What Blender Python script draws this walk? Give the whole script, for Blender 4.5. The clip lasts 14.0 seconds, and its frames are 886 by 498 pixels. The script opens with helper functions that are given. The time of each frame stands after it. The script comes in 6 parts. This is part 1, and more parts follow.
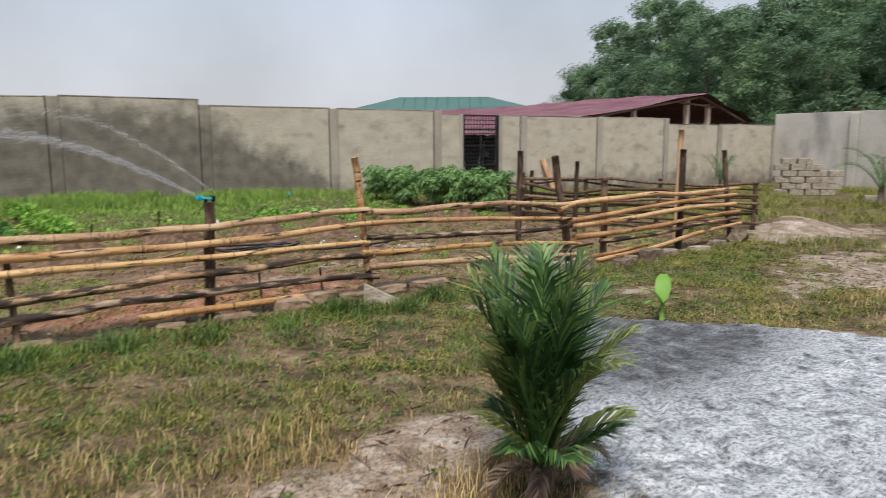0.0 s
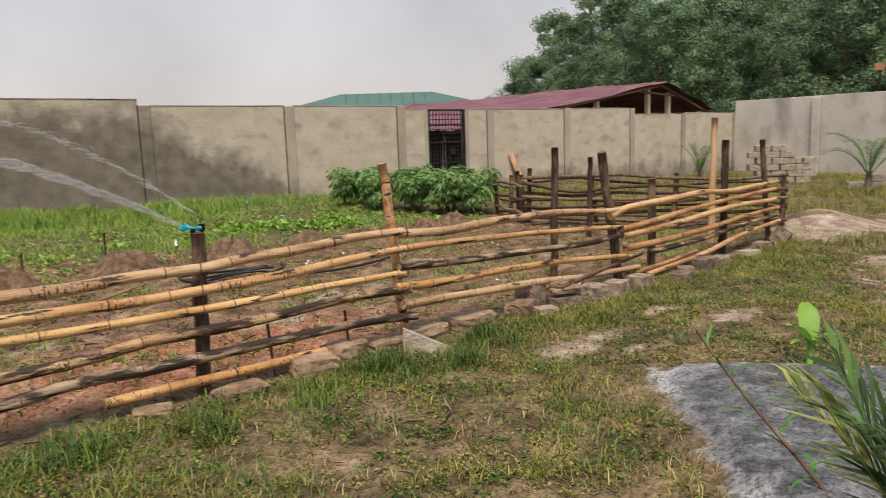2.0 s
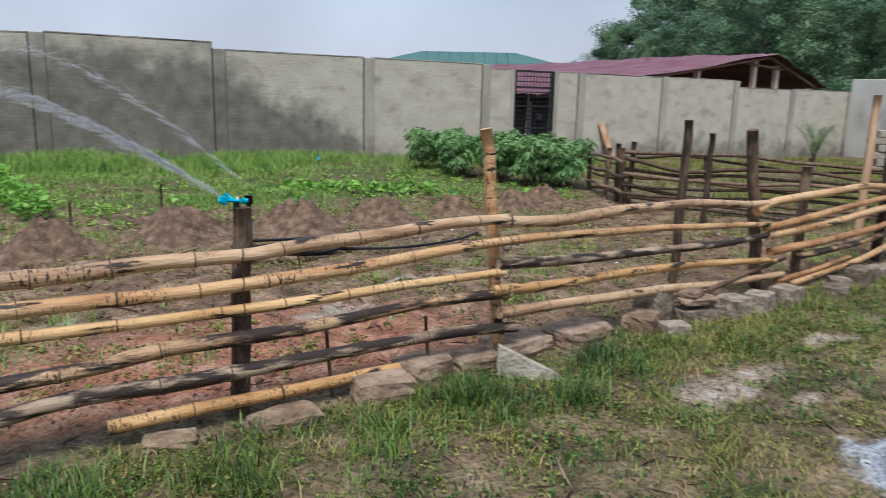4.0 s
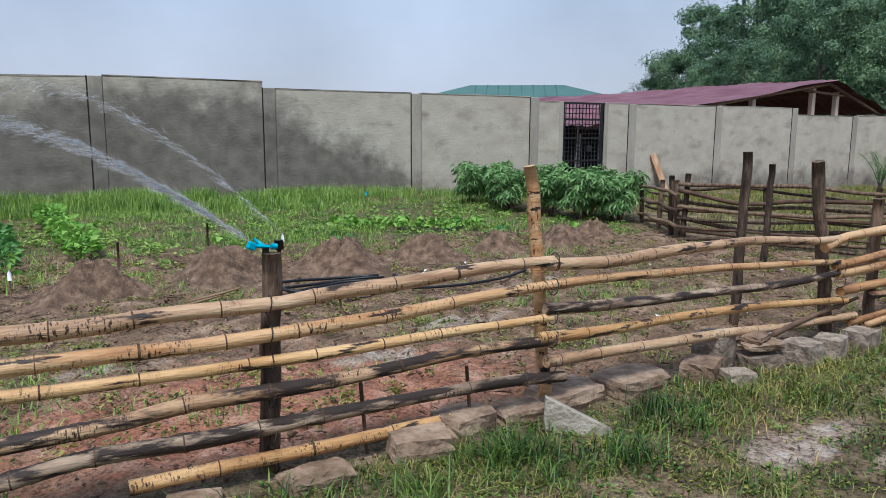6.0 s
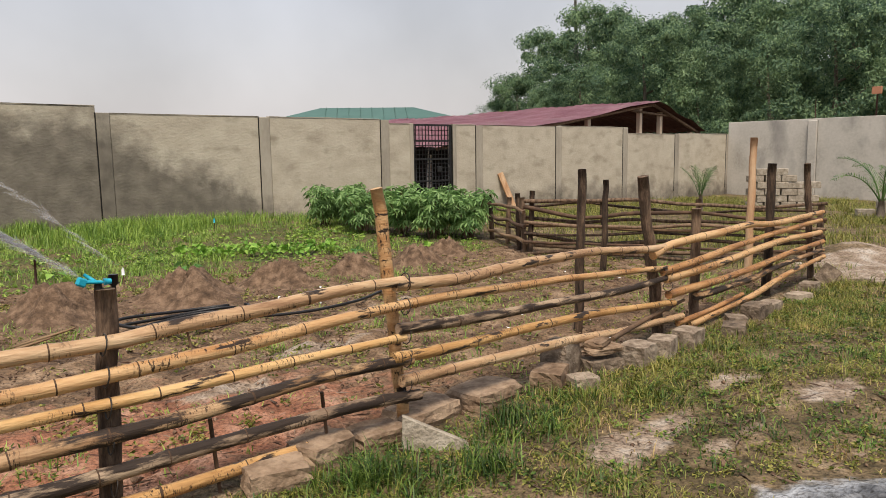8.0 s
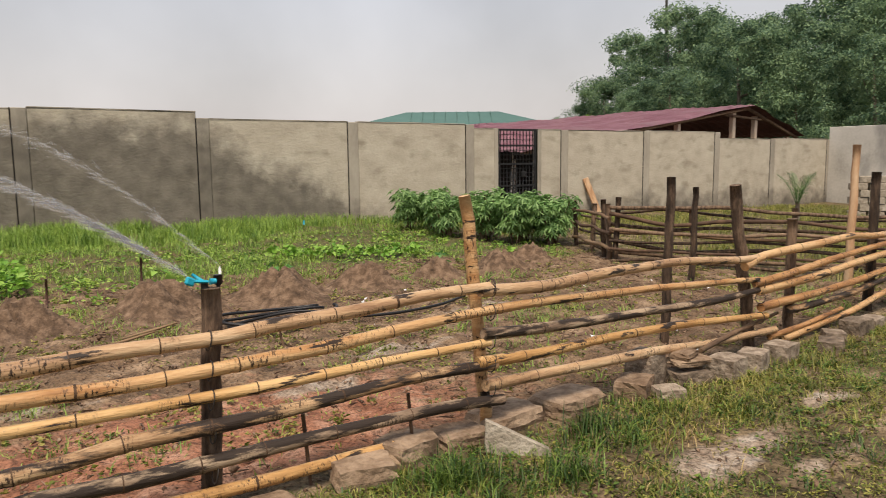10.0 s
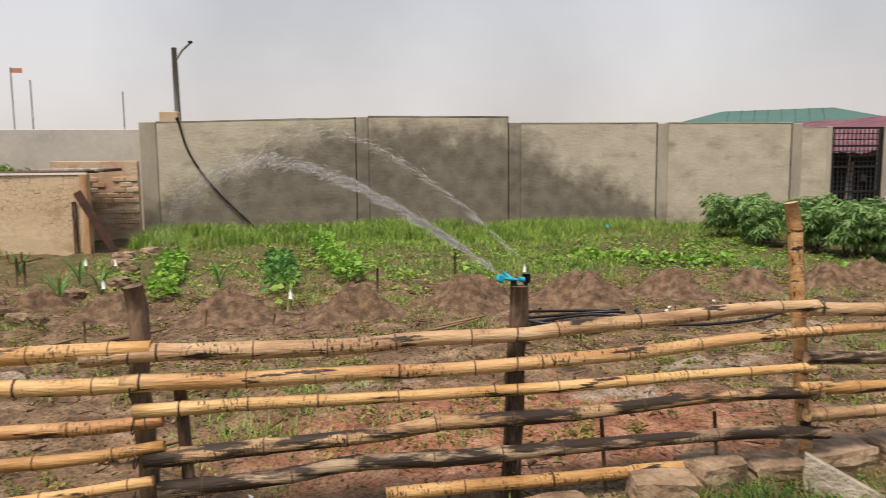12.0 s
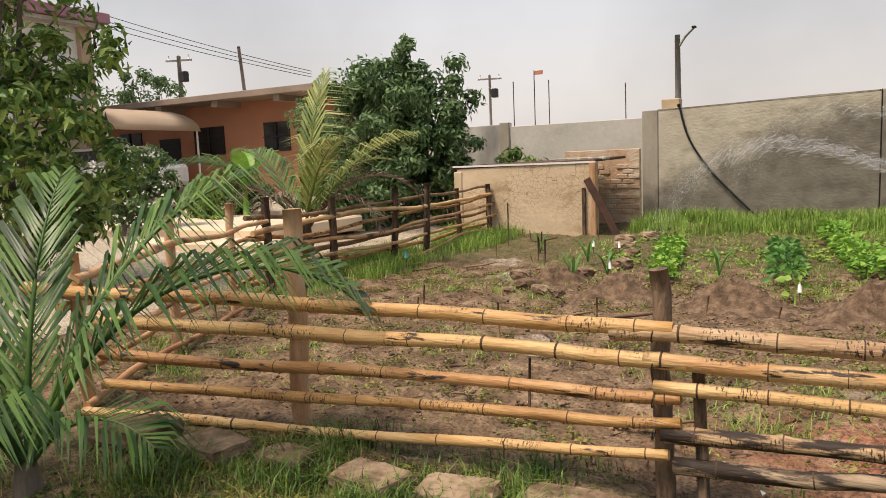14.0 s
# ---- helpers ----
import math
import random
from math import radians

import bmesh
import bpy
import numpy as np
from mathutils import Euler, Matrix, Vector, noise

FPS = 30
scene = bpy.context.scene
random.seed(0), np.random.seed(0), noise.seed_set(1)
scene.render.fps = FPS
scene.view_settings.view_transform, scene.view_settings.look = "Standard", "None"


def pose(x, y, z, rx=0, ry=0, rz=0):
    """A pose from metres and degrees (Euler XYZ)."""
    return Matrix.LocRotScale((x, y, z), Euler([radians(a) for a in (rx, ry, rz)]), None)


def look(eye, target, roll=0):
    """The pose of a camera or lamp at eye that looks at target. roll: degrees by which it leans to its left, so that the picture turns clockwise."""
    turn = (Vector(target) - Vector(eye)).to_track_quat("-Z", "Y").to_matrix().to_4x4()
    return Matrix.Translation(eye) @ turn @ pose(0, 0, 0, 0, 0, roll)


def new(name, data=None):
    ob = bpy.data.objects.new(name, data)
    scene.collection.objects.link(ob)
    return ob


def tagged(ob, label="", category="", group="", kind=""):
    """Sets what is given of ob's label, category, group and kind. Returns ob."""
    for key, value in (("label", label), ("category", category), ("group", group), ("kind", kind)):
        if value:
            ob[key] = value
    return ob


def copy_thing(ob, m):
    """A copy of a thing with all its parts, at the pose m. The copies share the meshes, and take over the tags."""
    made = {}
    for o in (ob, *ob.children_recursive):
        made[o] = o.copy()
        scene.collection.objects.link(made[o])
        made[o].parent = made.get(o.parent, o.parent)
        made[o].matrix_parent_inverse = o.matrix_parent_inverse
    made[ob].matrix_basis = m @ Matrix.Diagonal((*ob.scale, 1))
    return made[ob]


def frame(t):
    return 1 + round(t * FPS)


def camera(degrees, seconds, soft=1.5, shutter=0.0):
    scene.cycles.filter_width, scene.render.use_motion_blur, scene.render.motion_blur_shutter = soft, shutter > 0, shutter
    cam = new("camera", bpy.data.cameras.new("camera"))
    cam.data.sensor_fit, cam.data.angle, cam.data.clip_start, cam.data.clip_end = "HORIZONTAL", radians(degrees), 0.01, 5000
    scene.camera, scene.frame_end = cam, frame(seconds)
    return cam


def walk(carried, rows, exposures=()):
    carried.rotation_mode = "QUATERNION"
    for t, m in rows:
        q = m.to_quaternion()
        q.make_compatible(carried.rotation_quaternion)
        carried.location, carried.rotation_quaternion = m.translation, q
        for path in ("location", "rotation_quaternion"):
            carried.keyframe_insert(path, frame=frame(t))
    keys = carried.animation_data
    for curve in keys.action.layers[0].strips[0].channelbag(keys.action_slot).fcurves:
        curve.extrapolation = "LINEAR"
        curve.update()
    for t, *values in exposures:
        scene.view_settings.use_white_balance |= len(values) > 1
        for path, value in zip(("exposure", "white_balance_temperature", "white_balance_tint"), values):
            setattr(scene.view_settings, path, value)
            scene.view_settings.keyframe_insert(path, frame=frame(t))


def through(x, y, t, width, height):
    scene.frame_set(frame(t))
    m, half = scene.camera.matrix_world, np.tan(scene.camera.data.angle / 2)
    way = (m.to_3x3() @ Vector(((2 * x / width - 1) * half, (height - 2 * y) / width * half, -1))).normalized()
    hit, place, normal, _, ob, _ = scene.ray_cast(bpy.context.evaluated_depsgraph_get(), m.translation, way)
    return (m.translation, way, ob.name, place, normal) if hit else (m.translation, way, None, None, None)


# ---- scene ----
cam = camera(62.7, 14.0, soft=0.9, shutter=0.2)
PATH = [
    (0, (0.0, -2.958, 1.375), (1.055, -1.283, 1.089), -0.3),
    (0.5, (0.083, -2.489, 1.404), (1.404, -1.006, 1.166), -3.1),
    (0.6, (0.089, -2.435, 1.407), (1.412, -0.957, 1.15), -3.4),
    (1, (0.071, -2.119, 1.374), (1.209, -0.492, 1.128), -4.1),
    (1.5, (0.102, -1.7, 1.415), (1.122, 0.005, 1.187), -3.7),
    (2, (0.13, -1.261, 1.41), (1.32, 0.318, 1.111), -2.0),
    (2.1, (0.135, -1.196, 1.419), (1.362, 0.352, 1.107), -1.9),
    (2.5, (0.289, -0.962, 1.365), (1.492, 0.603, 1.045), -2.3),
    (3, (0.454, -0.588, 1.372), (1.649, 0.973, 1.005), -1.7),
    (3.5, (0.515, -0.391, 1.4), (1.751, 1.131, 1.008), 0.3),
    (4, (0.611, -0.216, 1.394), (1.639, 1.453, 0.996), 1.3),
    (4.2, (0.683, -0.174, 1.41), (1.587, 1.567, 1.017), 1.2),
    (6.3, (0.758, -0.055, 1.414), (1.68, 1.694, 1.107), -0.0),
    (6.5, (0.723, -0.084, 1.43), (1.67, 1.651, 1.128), -0.0),
    (7, (0.771, -0.061, 1.414), (1.843, 1.605, 1.142), -0.4),
    (7.5, (0.779, -0.084, 1.427), (1.991, 1.485, 1.165), -0.7),
    (7.7, (0.783, -0.088, 1.417), (2.027, 1.457, 1.161), -0.9),
    (9.8, (0.728, -0.137, 1.444), (1.848, 1.502, 1.2), -0.6),
    (10, (0.726, -0.13, 1.441), (1.788, 1.547, 1.198), -0.6),
    (10.5, (0.717, -0.126, 1.445), (1.656, 1.623, 1.201), -0.5),
    (11, (0.721, -0.105, 1.44), (1.53, 1.709, 1.201), -0.3),
    (11.5, (0.725, -0.128, 1.437), (1.344, 1.759, 1.205), -0.7),
    (12, (0.702, -0.124, 1.445), (1.006, 1.839, 1.217), -0.6),
    (12.5, (0.673, -0.177, 1.457), (0.61, 1.809, 1.228), -0.6),
    (13, (0.654, -0.203, 1.462), (0.214, 1.734, 1.234), -0.7),
    (13.5, (0.592, -0.216, 1.471), (-0.22, 1.598, 1.242), -1.4),
    (14, (0.574, -0.207, 1.462), (-0.375, 1.538, 1.228), -2.4),
]
walk(cam, [(t, look(eye, target, roll)) for t, eye, target, roll in PATH],
     exposures=[(0, 0.39, 6300, 9), (0.5, 0.36, 6450, 8), (2.0, 0.4, 7050, 13), (3.0, 0.3, 6200, 9), (3.5, 0.38, 5800, 6), (4.0, 0.36, 5600, 7), (6.5, 0.3, 5450, 8), (7.5, 0.4, 6850, 11), (11, 0.42, 7150, 12), (13, 0.46, 7150, 12), (14, 0.52, 7350, 12)])

# ---- light: hazy overcast evening ----
world = bpy.data.worlds.new("world")
scene.world = world
world.use_nodes = True
wn, wl = world.node_tree.nodes, world.node_tree.links
bg = wn["Background"]
sky = wn.new("ShaderNodeTexSky")
sky.sky_type = "NISHITA"
sky.sun_disc = False
sky.sun_elevation = radians(62)
sky.sun_rotation = radians(218)
sky.air_density, sky.dust_density, sky.ozone_density = 1.6, 4.0, 1.5
cloud = wn.new("ShaderNodeTexNoise")
cloud.inputs["Scale"].default_value = 2.8
cloud.inputs["Detail"].default_value = 5
wco = wn.new("ShaderNodeTexCoord")
wl.new(wco.outputs["Generated"], cloud.inputs["Vector"])
sepw = wn.new("ShaderNodeSeparateXYZ")
wl.new(wco.outputs["Generated"], sepw.inputs[0])
hz = wn.new("ShaderNodeValToRGB")
hz.color_ramp.elements[0].position = 0.0
hz.color_ramp.elements[0].color = (5.45, 5.35, 5.55, 1)
hz.color_ramp.elements[1].position = 0.32
hz.color_ramp.elements[1].color = (4.2, 4.75, 5.8, 1)
wl.new(sepw.outputs["Z"], hz.inputs[0])
cr = wn.new("ShaderNodeMapRange")
cr.inputs["From Min"].default_value, cr.inputs["From Max"].default_value = 0.35, 0.7
cr.inputs["To Min"].default_value, cr.inputs["To Max"].default_value = 0.8, 1.05
wl.new(cloud.outputs[0], cr.inputs["Value"])
mulc = wn.new("ShaderNodeVectorMath")
mulc.operation = "SCALE"
wl.new(hz.outputs[0], mulc.inputs[0])
wl.new(cr.outputs[0], mulc.inputs["Scale"])
mixw = wn.new("ShaderNodeMix")
mixw.data_type = "RGBA"
mixw.inputs["Factor"].default_value = 0.85
wl.new(sky.outputs[0], mixw.inputs["A"])
wl.new(mulc.outputs[0], mixw.inputs["B"])
wl.new(mixw.outputs["Result"], bg.inputs[0])
bg.inputs[1].default_value = 0.11
sun = new("sun", bpy.data.lights.new("sun", "SUN"))
sun.data.energy, sun.data.angle, sun.data.color = 3.0, radians(20), (1.0, 0.92, 0.82)
sun.matrix_world = look((-8, -6, 24), (0, 4, 0))

# ---- materials ----
M = {}


def mat(name, colors, scale=6.0, rough=0.8, bump=0.3, bscale=None, fine=40.0, stretch=(1, 1, 1), metal=0.0, island=0.0,
        objrand=0.0, stain=None, spec=0.3, coat=0.0, trans=0.0, detail=6.0):
    """Node material: colours by two scales of noise, relief, optional random value by island or object and dark stains."""
    m = bpy.data.materials.new(name)
    m.use_nodes = True
    nd, lk = m.node_tree.nodes, m.node_tree.links
    p = nd["Principled BSDF"]
    mp = nd.new("ShaderNodeMapping")
    mp.inputs["Scale"].default_value = stretch
    geo = nd.new("ShaderNodeNewGeometry")
    lk.new(geo.outputs["Position"], mp.inputs[0])
    n1 = nd.new("ShaderNodeTexNoise")
    n1.inputs["Scale"].default_value, n1.inputs["Detail"].default_value = scale, detail
    n2 = nd.new("ShaderNodeTexNoise")
    n2.inputs["Scale"].default_value, n2.inputs["Detail"].default_value = fine, 3.0
    for n in (n1, n2):
        lk.new(mp.outputs[0], n.inputs["Vector"])
    mx = nd.new("ShaderNodeMath")
    mx.operation = "MULTIPLY_ADD"
    mx.inputs[1].default_value, mx.inputs[2].default_value = 0.3, 0.0
    lk.new(n2.outputs[0], mx.inputs[0])
    ad = nd.new("ShaderNodeMath")
    ad.operation = "MULTIPLY_ADD"
    ad.inputs[1].default_value = 0.9
    lk.new(n1.outputs[0], ad.inputs[0])
    lk.new(mx.outputs[0], ad.inputs[2])
    val = ad.outputs[0]
    for amount, source in ((island, geo.outputs["Random Per Island"]), (objrand, None)):
        if amount:
            if source is None:
                oi = nd.new("ShaderNodeObjectInfo")
                source = oi.outputs["Random"]
            a2 = nd.new("ShaderNodeMath")
            a2.operation = "MULTIPLY_ADD"
            a2.inputs[1].default_value = amount
            a3 = nd.new("ShaderNodeMath")
            a3.operation = "SUBTRACT"
            a3.inputs[1].default_value = 0.5
            lk.new(source, a3.inputs[0])
            lk.new(a3.outputs[0], a2.inputs[0])
            lk.new(val, a2.inputs[2])
            val = a2.outputs[0]
    rp = nd.new("ShaderNodeValToRGB")
    el = rp.color_ramp.elements
    while len(el) < len(colors):
        el.new(0.5)
    for i, c in enumerate(colors):
        el[i].position = 0.3 + 0.5 * i / max(1, len(colors) - 1)
        el[i].color = (*c, 1)
    lk.new(val, rp.inputs[0])
    col = rp.outputs[0]
    if stain:
        sc, lo, hi, scol, sst = stain
        mp2 = nd.new("ShaderNodeMapping")
        mp2.inputs["Scale"].default_value = sst
        lk.new(geo.outputs["Position"], mp2.inputs[0])
        n3 = nd.new("ShaderNodeTexNoise")
        n3.inputs["Scale"].default_value, n3.inputs["Detail"].default_value = sc, 8.0
        lk.new(mp2.outputs[0], n3.inputs["Vector"])
        mr = nd.new("ShaderNodeMapRange")
        mr.inputs["From Min"].default_value, mr.inputs["From Max"].default_value = lo, hi
        lk.new(n3.outputs[0], mr.inputs["Value"])
        mc = nd.new("ShaderNodeMix")
        mc.data_type = "RGBA"
        lk.new(mr.outputs[0], mc.inputs["Factor"])
        lk.new(col, mc.inputs["A"])
        mc.inputs["B"].default_value = (*scol, 1)
        col = mc.outputs["Result"]
    lk.new(col, p.inputs["Base Color"])
    p.inputs["Roughness"].default_value = rough
    p.inputs["Metallic"].default_value = metal
    p.inputs["Specular IOR Level"].default_value = spec
    p.inputs["Coat Weight"].default_value = coat
    if trans:
        p.inputs["Transmission Weight"].default_value = trans
    if bump:
        bp = nd.new("ShaderNodeBump")
        bp.inputs["Strength"].default_value, bp.inputs["Distance"].default_value = bump, 0.02
        nb = nd.new("ShaderNodeTexNoise")
        nb.inputs["Scale"].default_value, nb.inputs["Detail"].default_value = bscale or scale * 4, 8.0
        lk.new(mp.outputs[0], nb.inputs["Vector"])
        lk.new(nb.outputs[0], bp.inputs["Height"])
        lk.new(bp.outputs[0], p.inputs["Normal"])
    M[name] = m
    return m


def leaf_mat(name, colors, rough=0.5, spec=0.35, through=0.25, scale=2.5):
    m = mat(name, colors, scale=scale, rough=rough, bump=0.0, island=0.55, spec=spec, fine=18)
    nd, lk = m.node_tree.nodes, m.node_tree.links
    p = nd["Principled BSDF"]
    tr = nd.new("ShaderNodeBsdfTranslucent")
    ms = nd.new("ShaderNodeMixShader")
    ms.inputs[0].default_value = through
    src = p.inputs["Base Color"].links[0].from_socket
    lk.new(src, tr.inputs[0])
    lk.new(p.outputs[0], ms.inputs[1])
    lk.new(tr.outputs[0], ms.inputs[2])
    lk.new(ms.outputs[0], nd["Material Output"].inputs[0])
    return m


mat("plaster_wall", [(0.37, 0.325, 0.255), (0.46, 0.41, 0.325), (0.53, 0.485, 0.39)], scale=2.6, rough=0.92, bump=0.45, bscale=14,
    fine=34, stretch=(1, 1, 1.5), stain=(1.9, 0.55, 0.72, (0.31, 0.27, 0.205), (0.8, 1, 1.5)), detail=12)
mat("plaster_grey", [(0.30, 0.28, 0.25), (0.46, 0.435, 0.39), (0.56, 0.53, 0.48)], scale=0.9, rough=0.92, bump=0.3, bscale=9,
    fine=12, stain=(0.8, 0.52, 0.7, (0.2, 0.19, 0.18), (1, 1, 0.5)), detail=9)
mat("column_concrete", [(0.23, 0.205, 0.165), (0.33, 0.295, 0.24), (0.42, 0.38, 0.31)], scale=1.6, rough=0.92, bump=0.4, bscale=12,
    fine=18, stretch=(1, 1, 0.4))
mat("plaster_tan", [(0.36, 0.255, 0.16), (0.48, 0.355, 0.235), (0.56, 0.43, 0.30)], scale=1.6, rough=0.9, bump=0.5, bscale=10,
    stain=(1.6, 0.55, 0.7, (0.33, 0.22, 0.13), (1, 1, 1.6)))
def cracked(m, scale, width):
    """Fine dark crazing over part of a rendered wall."""
    nd, lk = m.node_tree.nodes, m.node_tree.links
    p = nd["Principled BSDF"]
    col = p.inputs["Base Color"].links[0].from_socket
    geo = nd.new("ShaderNodeNewGeometry")
    vo = nd.new("ShaderNodeTexVoronoi")
    vo.feature = "DISTANCE_TO_EDGE"
    vo.inputs["Scale"].default_value = scale
    no = nd.new("ShaderNodeTexNoise")
    no.inputs["Scale"].default_value = 1.3
    for n in (vo, no):
        lk.new(geo.outputs["Position"], n.inputs["Vector"])
    a = nd.new("ShaderNodeMapRange")
    a.inputs["From Min"].default_value, a.inputs["From Max"].default_value = width, width * 0.3
    lk.new(vo.outputs["Distance"], a.inputs["Value"])
    b = nd.new("ShaderNodeMapRange")
    b.inputs["From Min"].default_value, b.inputs["From Max"].default_value = 0.46, 0.56
    lk.new(no.outputs[0], b.inputs["Value"])
    mu = nd.new("ShaderNodeMath")
    mu.operation = "MULTIPLY"
    lk.new(a.outputs[0], mu.inputs[0])
    lk.new(b.outputs[0], mu.inputs[1])
    mx = nd.new("ShaderNodeMix")
    mx.data_type = "RGBA"
    lk.new(mu.outputs[0], mx.inputs["Factor"])
    lk.new(col, mx.inputs["A"])
    mx.inputs["B"].default_value = (0.27, 0.175, 0.105, 1)
    lk.new(mx.outputs["Result"], p.inputs["Base Color"])


mat("plaster_hut", [(0.44, 0.325, 0.21), (0.56, 0.43, 0.295), (0.63, 0.5, 0.36)], scale=1.8, rough=0.9, bump=0.5, bscale=12,
    stain=(2.2, 0.56, 0.7, (0.38, 0.26, 0.16), (1, 1, 1.4)))
cracked(M["plaster_hut"], 11.0, 0.035)
mat("red_brick", [(0.36, 0.21, 0.13), (0.5, 0.33, 0.22), (0.6, 0.44, 0.31)], scale=5, rough=0.95, bump=0.7, bscale=25,
    stain=(2.5, 0.5, 0.62, (0.55, 0.43, 0.32), (1, 1, 1.5)))
mat("soil", [(0.03, 0.019, 0.012), (0.115, 0.072, 0.045), (0.25, 0.165, 0.108)], scale=11, rough=0.95, bump=1.0, bscale=32, fine=60)
mat("clod_soil", [(0.06, 0.036, 0.024), (0.16, 0.098, 0.063), (0.32, 0.215, 0.145)], scale=12, rough=0.95, bump=0.8, bscale=40, island=0.4)
mat("stone", [(0.07, 0.043, 0.027), (0.19, 0.125, 0.08), (0.37, 0.265, 0.18)], scale=9, rough=0.95, bump=0.9, bscale=30, objrand=0.25)
mat("concrete_block", [(0.075, 0.055, 0.04), (0.205, 0.155, 0.113), (0.4, 0.325, 0.25)], scale=13, rough=0.95, bump=0.8, bscale=40,
    objrand=0.3)
mat("pale_concrete", [(0.17, 0.14, 0.105), (0.31, 0.265, 0.205), (0.46, 0.405, 0.33)], scale=12, rough=0.95, bump=0.8, bscale=45)


def bamboo_mat(name, colors, black, ticks=0.5, rough=0.42):
    """Weathered bamboo: streaked skin, soot-black mildew in long patches and short dark nicks across the culm."""
    m = mat(name, colors, scale=7.0, rough=rough, bump=0.35, bscale=45, fine=60, stretch=(0.35, 1.3, 2.6), objrand=0.22, spec=0.25)
    nd, lk = m.node_tree.nodes, m.node_tree.links
    p = nd["Principled BSDF"]
    col = p.inputs["Base Color"].links[0].from_socket
    geo = nd.new("ShaderNodeNewGeometry")

    def mask(stretch, scale, lo, hi, detail):
        mp = nd.new("ShaderNodeMapping")
        mp.inputs["Scale"].default_value = stretch
        lk.new(geo.outputs["Position"], mp.inputs[0])
        n = nd.new("ShaderNodeTexNoise")
        n.inputs["Scale"].default_value, n.inputs["Detail"].default_value = scale, detail
        n.inputs["Roughness"].default_value = 0.62
        lk.new(mp.outputs[0], n.inputs["Vector"])
        r = nd.new("ShaderNodeMapRange")
        r.inputs["From Min"].default_value, r.inputs["From Max"].default_value = lo, hi
        lk.new(n.outputs[0], r.inputs["Value"])
        return r.outputs[0]

    def blend(fac, colour):
        nonlocal col
        mx = nd.new("ShaderNodeMix")
        mx.data_type = "RGBA"
        lk.new(fac, mx.inputs["Factor"])
        lk.new(col, mx.inputs["A"])
        mx.inputs["B"].default_value = (*colour, 1)
        col = mx.outputs["Result"]

    blend(mask((0.35, 1.0, 2.2), 9.0, 0.6 - black * 0.22, 0.635 - black * 0.17, 10), (0.035, 0.024, 0.018))
    both = nd.new("ShaderNodeMath")
    both.operation = "MULTIPLY"
    lk.new(mask((1.0, 0.3, 0.3), 120.0, 0.53, 0.6, 3), both.inputs[0])
    lk.new(mask((0.7, 1, 1.6), 5.0, 0.62 - ticks * 0.2, 0.7 - ticks * 0.18, 5), both.inputs[1])
    blend(both.outputs[0], (0.04, 0.024, 0.016))
    lk.new(col, p.inputs["Base Color"])


bamboo_mat("bamboo", [(0.2, 0.085, 0.034), (0.43, 0.22, 0.09), (0.6, 0.385, 0.195)], 0.08, 0.6)
bamboo_mat("bamboo_pale", [(0.24, 0.13, 0.07), (0.46, 0.29, 0.16), (0.62, 0.45, 0.28)], 0.12, 0.7)
bamboo_mat("bamboo_yellow", [(0.27, 0.128, 0.045), (0.51, 0.29, 0.115), (0.67, 0.44, 0.21)], 0.02, 0.6)
bamboo_mat("bamboo_dark", [(0.13, 0.068, 0.036), (0.32, 0.185, 0.095), (0.58, 0.4, 0.23)], 0.72, 0.6, 0.55)
bamboo_mat("bamboo_grey", [(0.09, 0.058, 0.038), (0.21, 0.142, 0.095), (0.42, 0.31, 0.21)], 0.78, 0.5, 0.6)
mat("node_ring", [(0.035, 0.02, 0.013), (0.1, 0.055, 0.03)], scale=30, rough=0.7, bump=0.2)
mat("bamboo_red", [(0.29, 0.125, 0.065), (0.5, 0.26, 0.125), (0.64, 0.41, 0.21)], scale=2.4, rough=0.5, bump=0.25, bscale=30,
    objrand=0.5, stain=(4, 0.55, 0.7, (0.06, 0.035, 0.025), (1, 0.7, 2)))
mat("old_wood", [(0.022, 0.015, 0.011), (0.085, 0.055, 0.037), (0.24, 0.16, 0.105)], scale=9, rough=0.9, bump=1.0, bscale=22, fine=60,
    stretch=(3, 3, 0.6), objrand=0.35)
mat("stick_wood", [(0.075, 0.045, 0.03), (0.15, 0.09, 0.055), (0.26, 0.17, 0.1)], scale=7, rough=0.85, bump=0.5, bscale=20, objrand=0.5)
mat("raw_wood", [(0.26, 0.125, 0.062), (0.46, 0.265, 0.145), (0.6, 0.42, 0.265)], scale=4, rough=0.8, bump=0.4, stretch=(3, 3, 0.5))
mat("wire", [(0.02, 0.018, 0.016), (0.05, 0.04, 0.035)], rough=0.6, bump=0)
mat("black_metal", [(0.008, 0.008, 0.009), (0.02, 0.02, 0.02)], rough=0.5, bump=0.1, spec=0.4)
mat("rust_metal", [(0.05, 0.03, 0.025), (0.12, 0.06, 0.045)], rough=0.8, bump=0.3)
mat("black_plastic", [(0.01, 0.01, 0.011), (0.018, 0.018, 0.02)], rough=0.4, bump=0)
mat("blue_plastic", [(0.0, 0.28, 0.40), (0.01, 0.36, 0.50)], rough=0.4, bump=0)
mat("white_plastic", [(0.62, 0.64, 0.66), (0.8, 0.8, 0.8)], rough=0.4, bump=0)
mat("maroon_sheet", [(0.23, 0.09, 0.12), (0.33, 0.145, 0.185), (0.44, 0.25, 0.28)], scale=1.2, rough=0.5, bump=0.1, spec=0.4,
    stain=(0.9, 0.56, 0.75, (0.36, 0.24, 0.25), (1, 0.3, 1)))
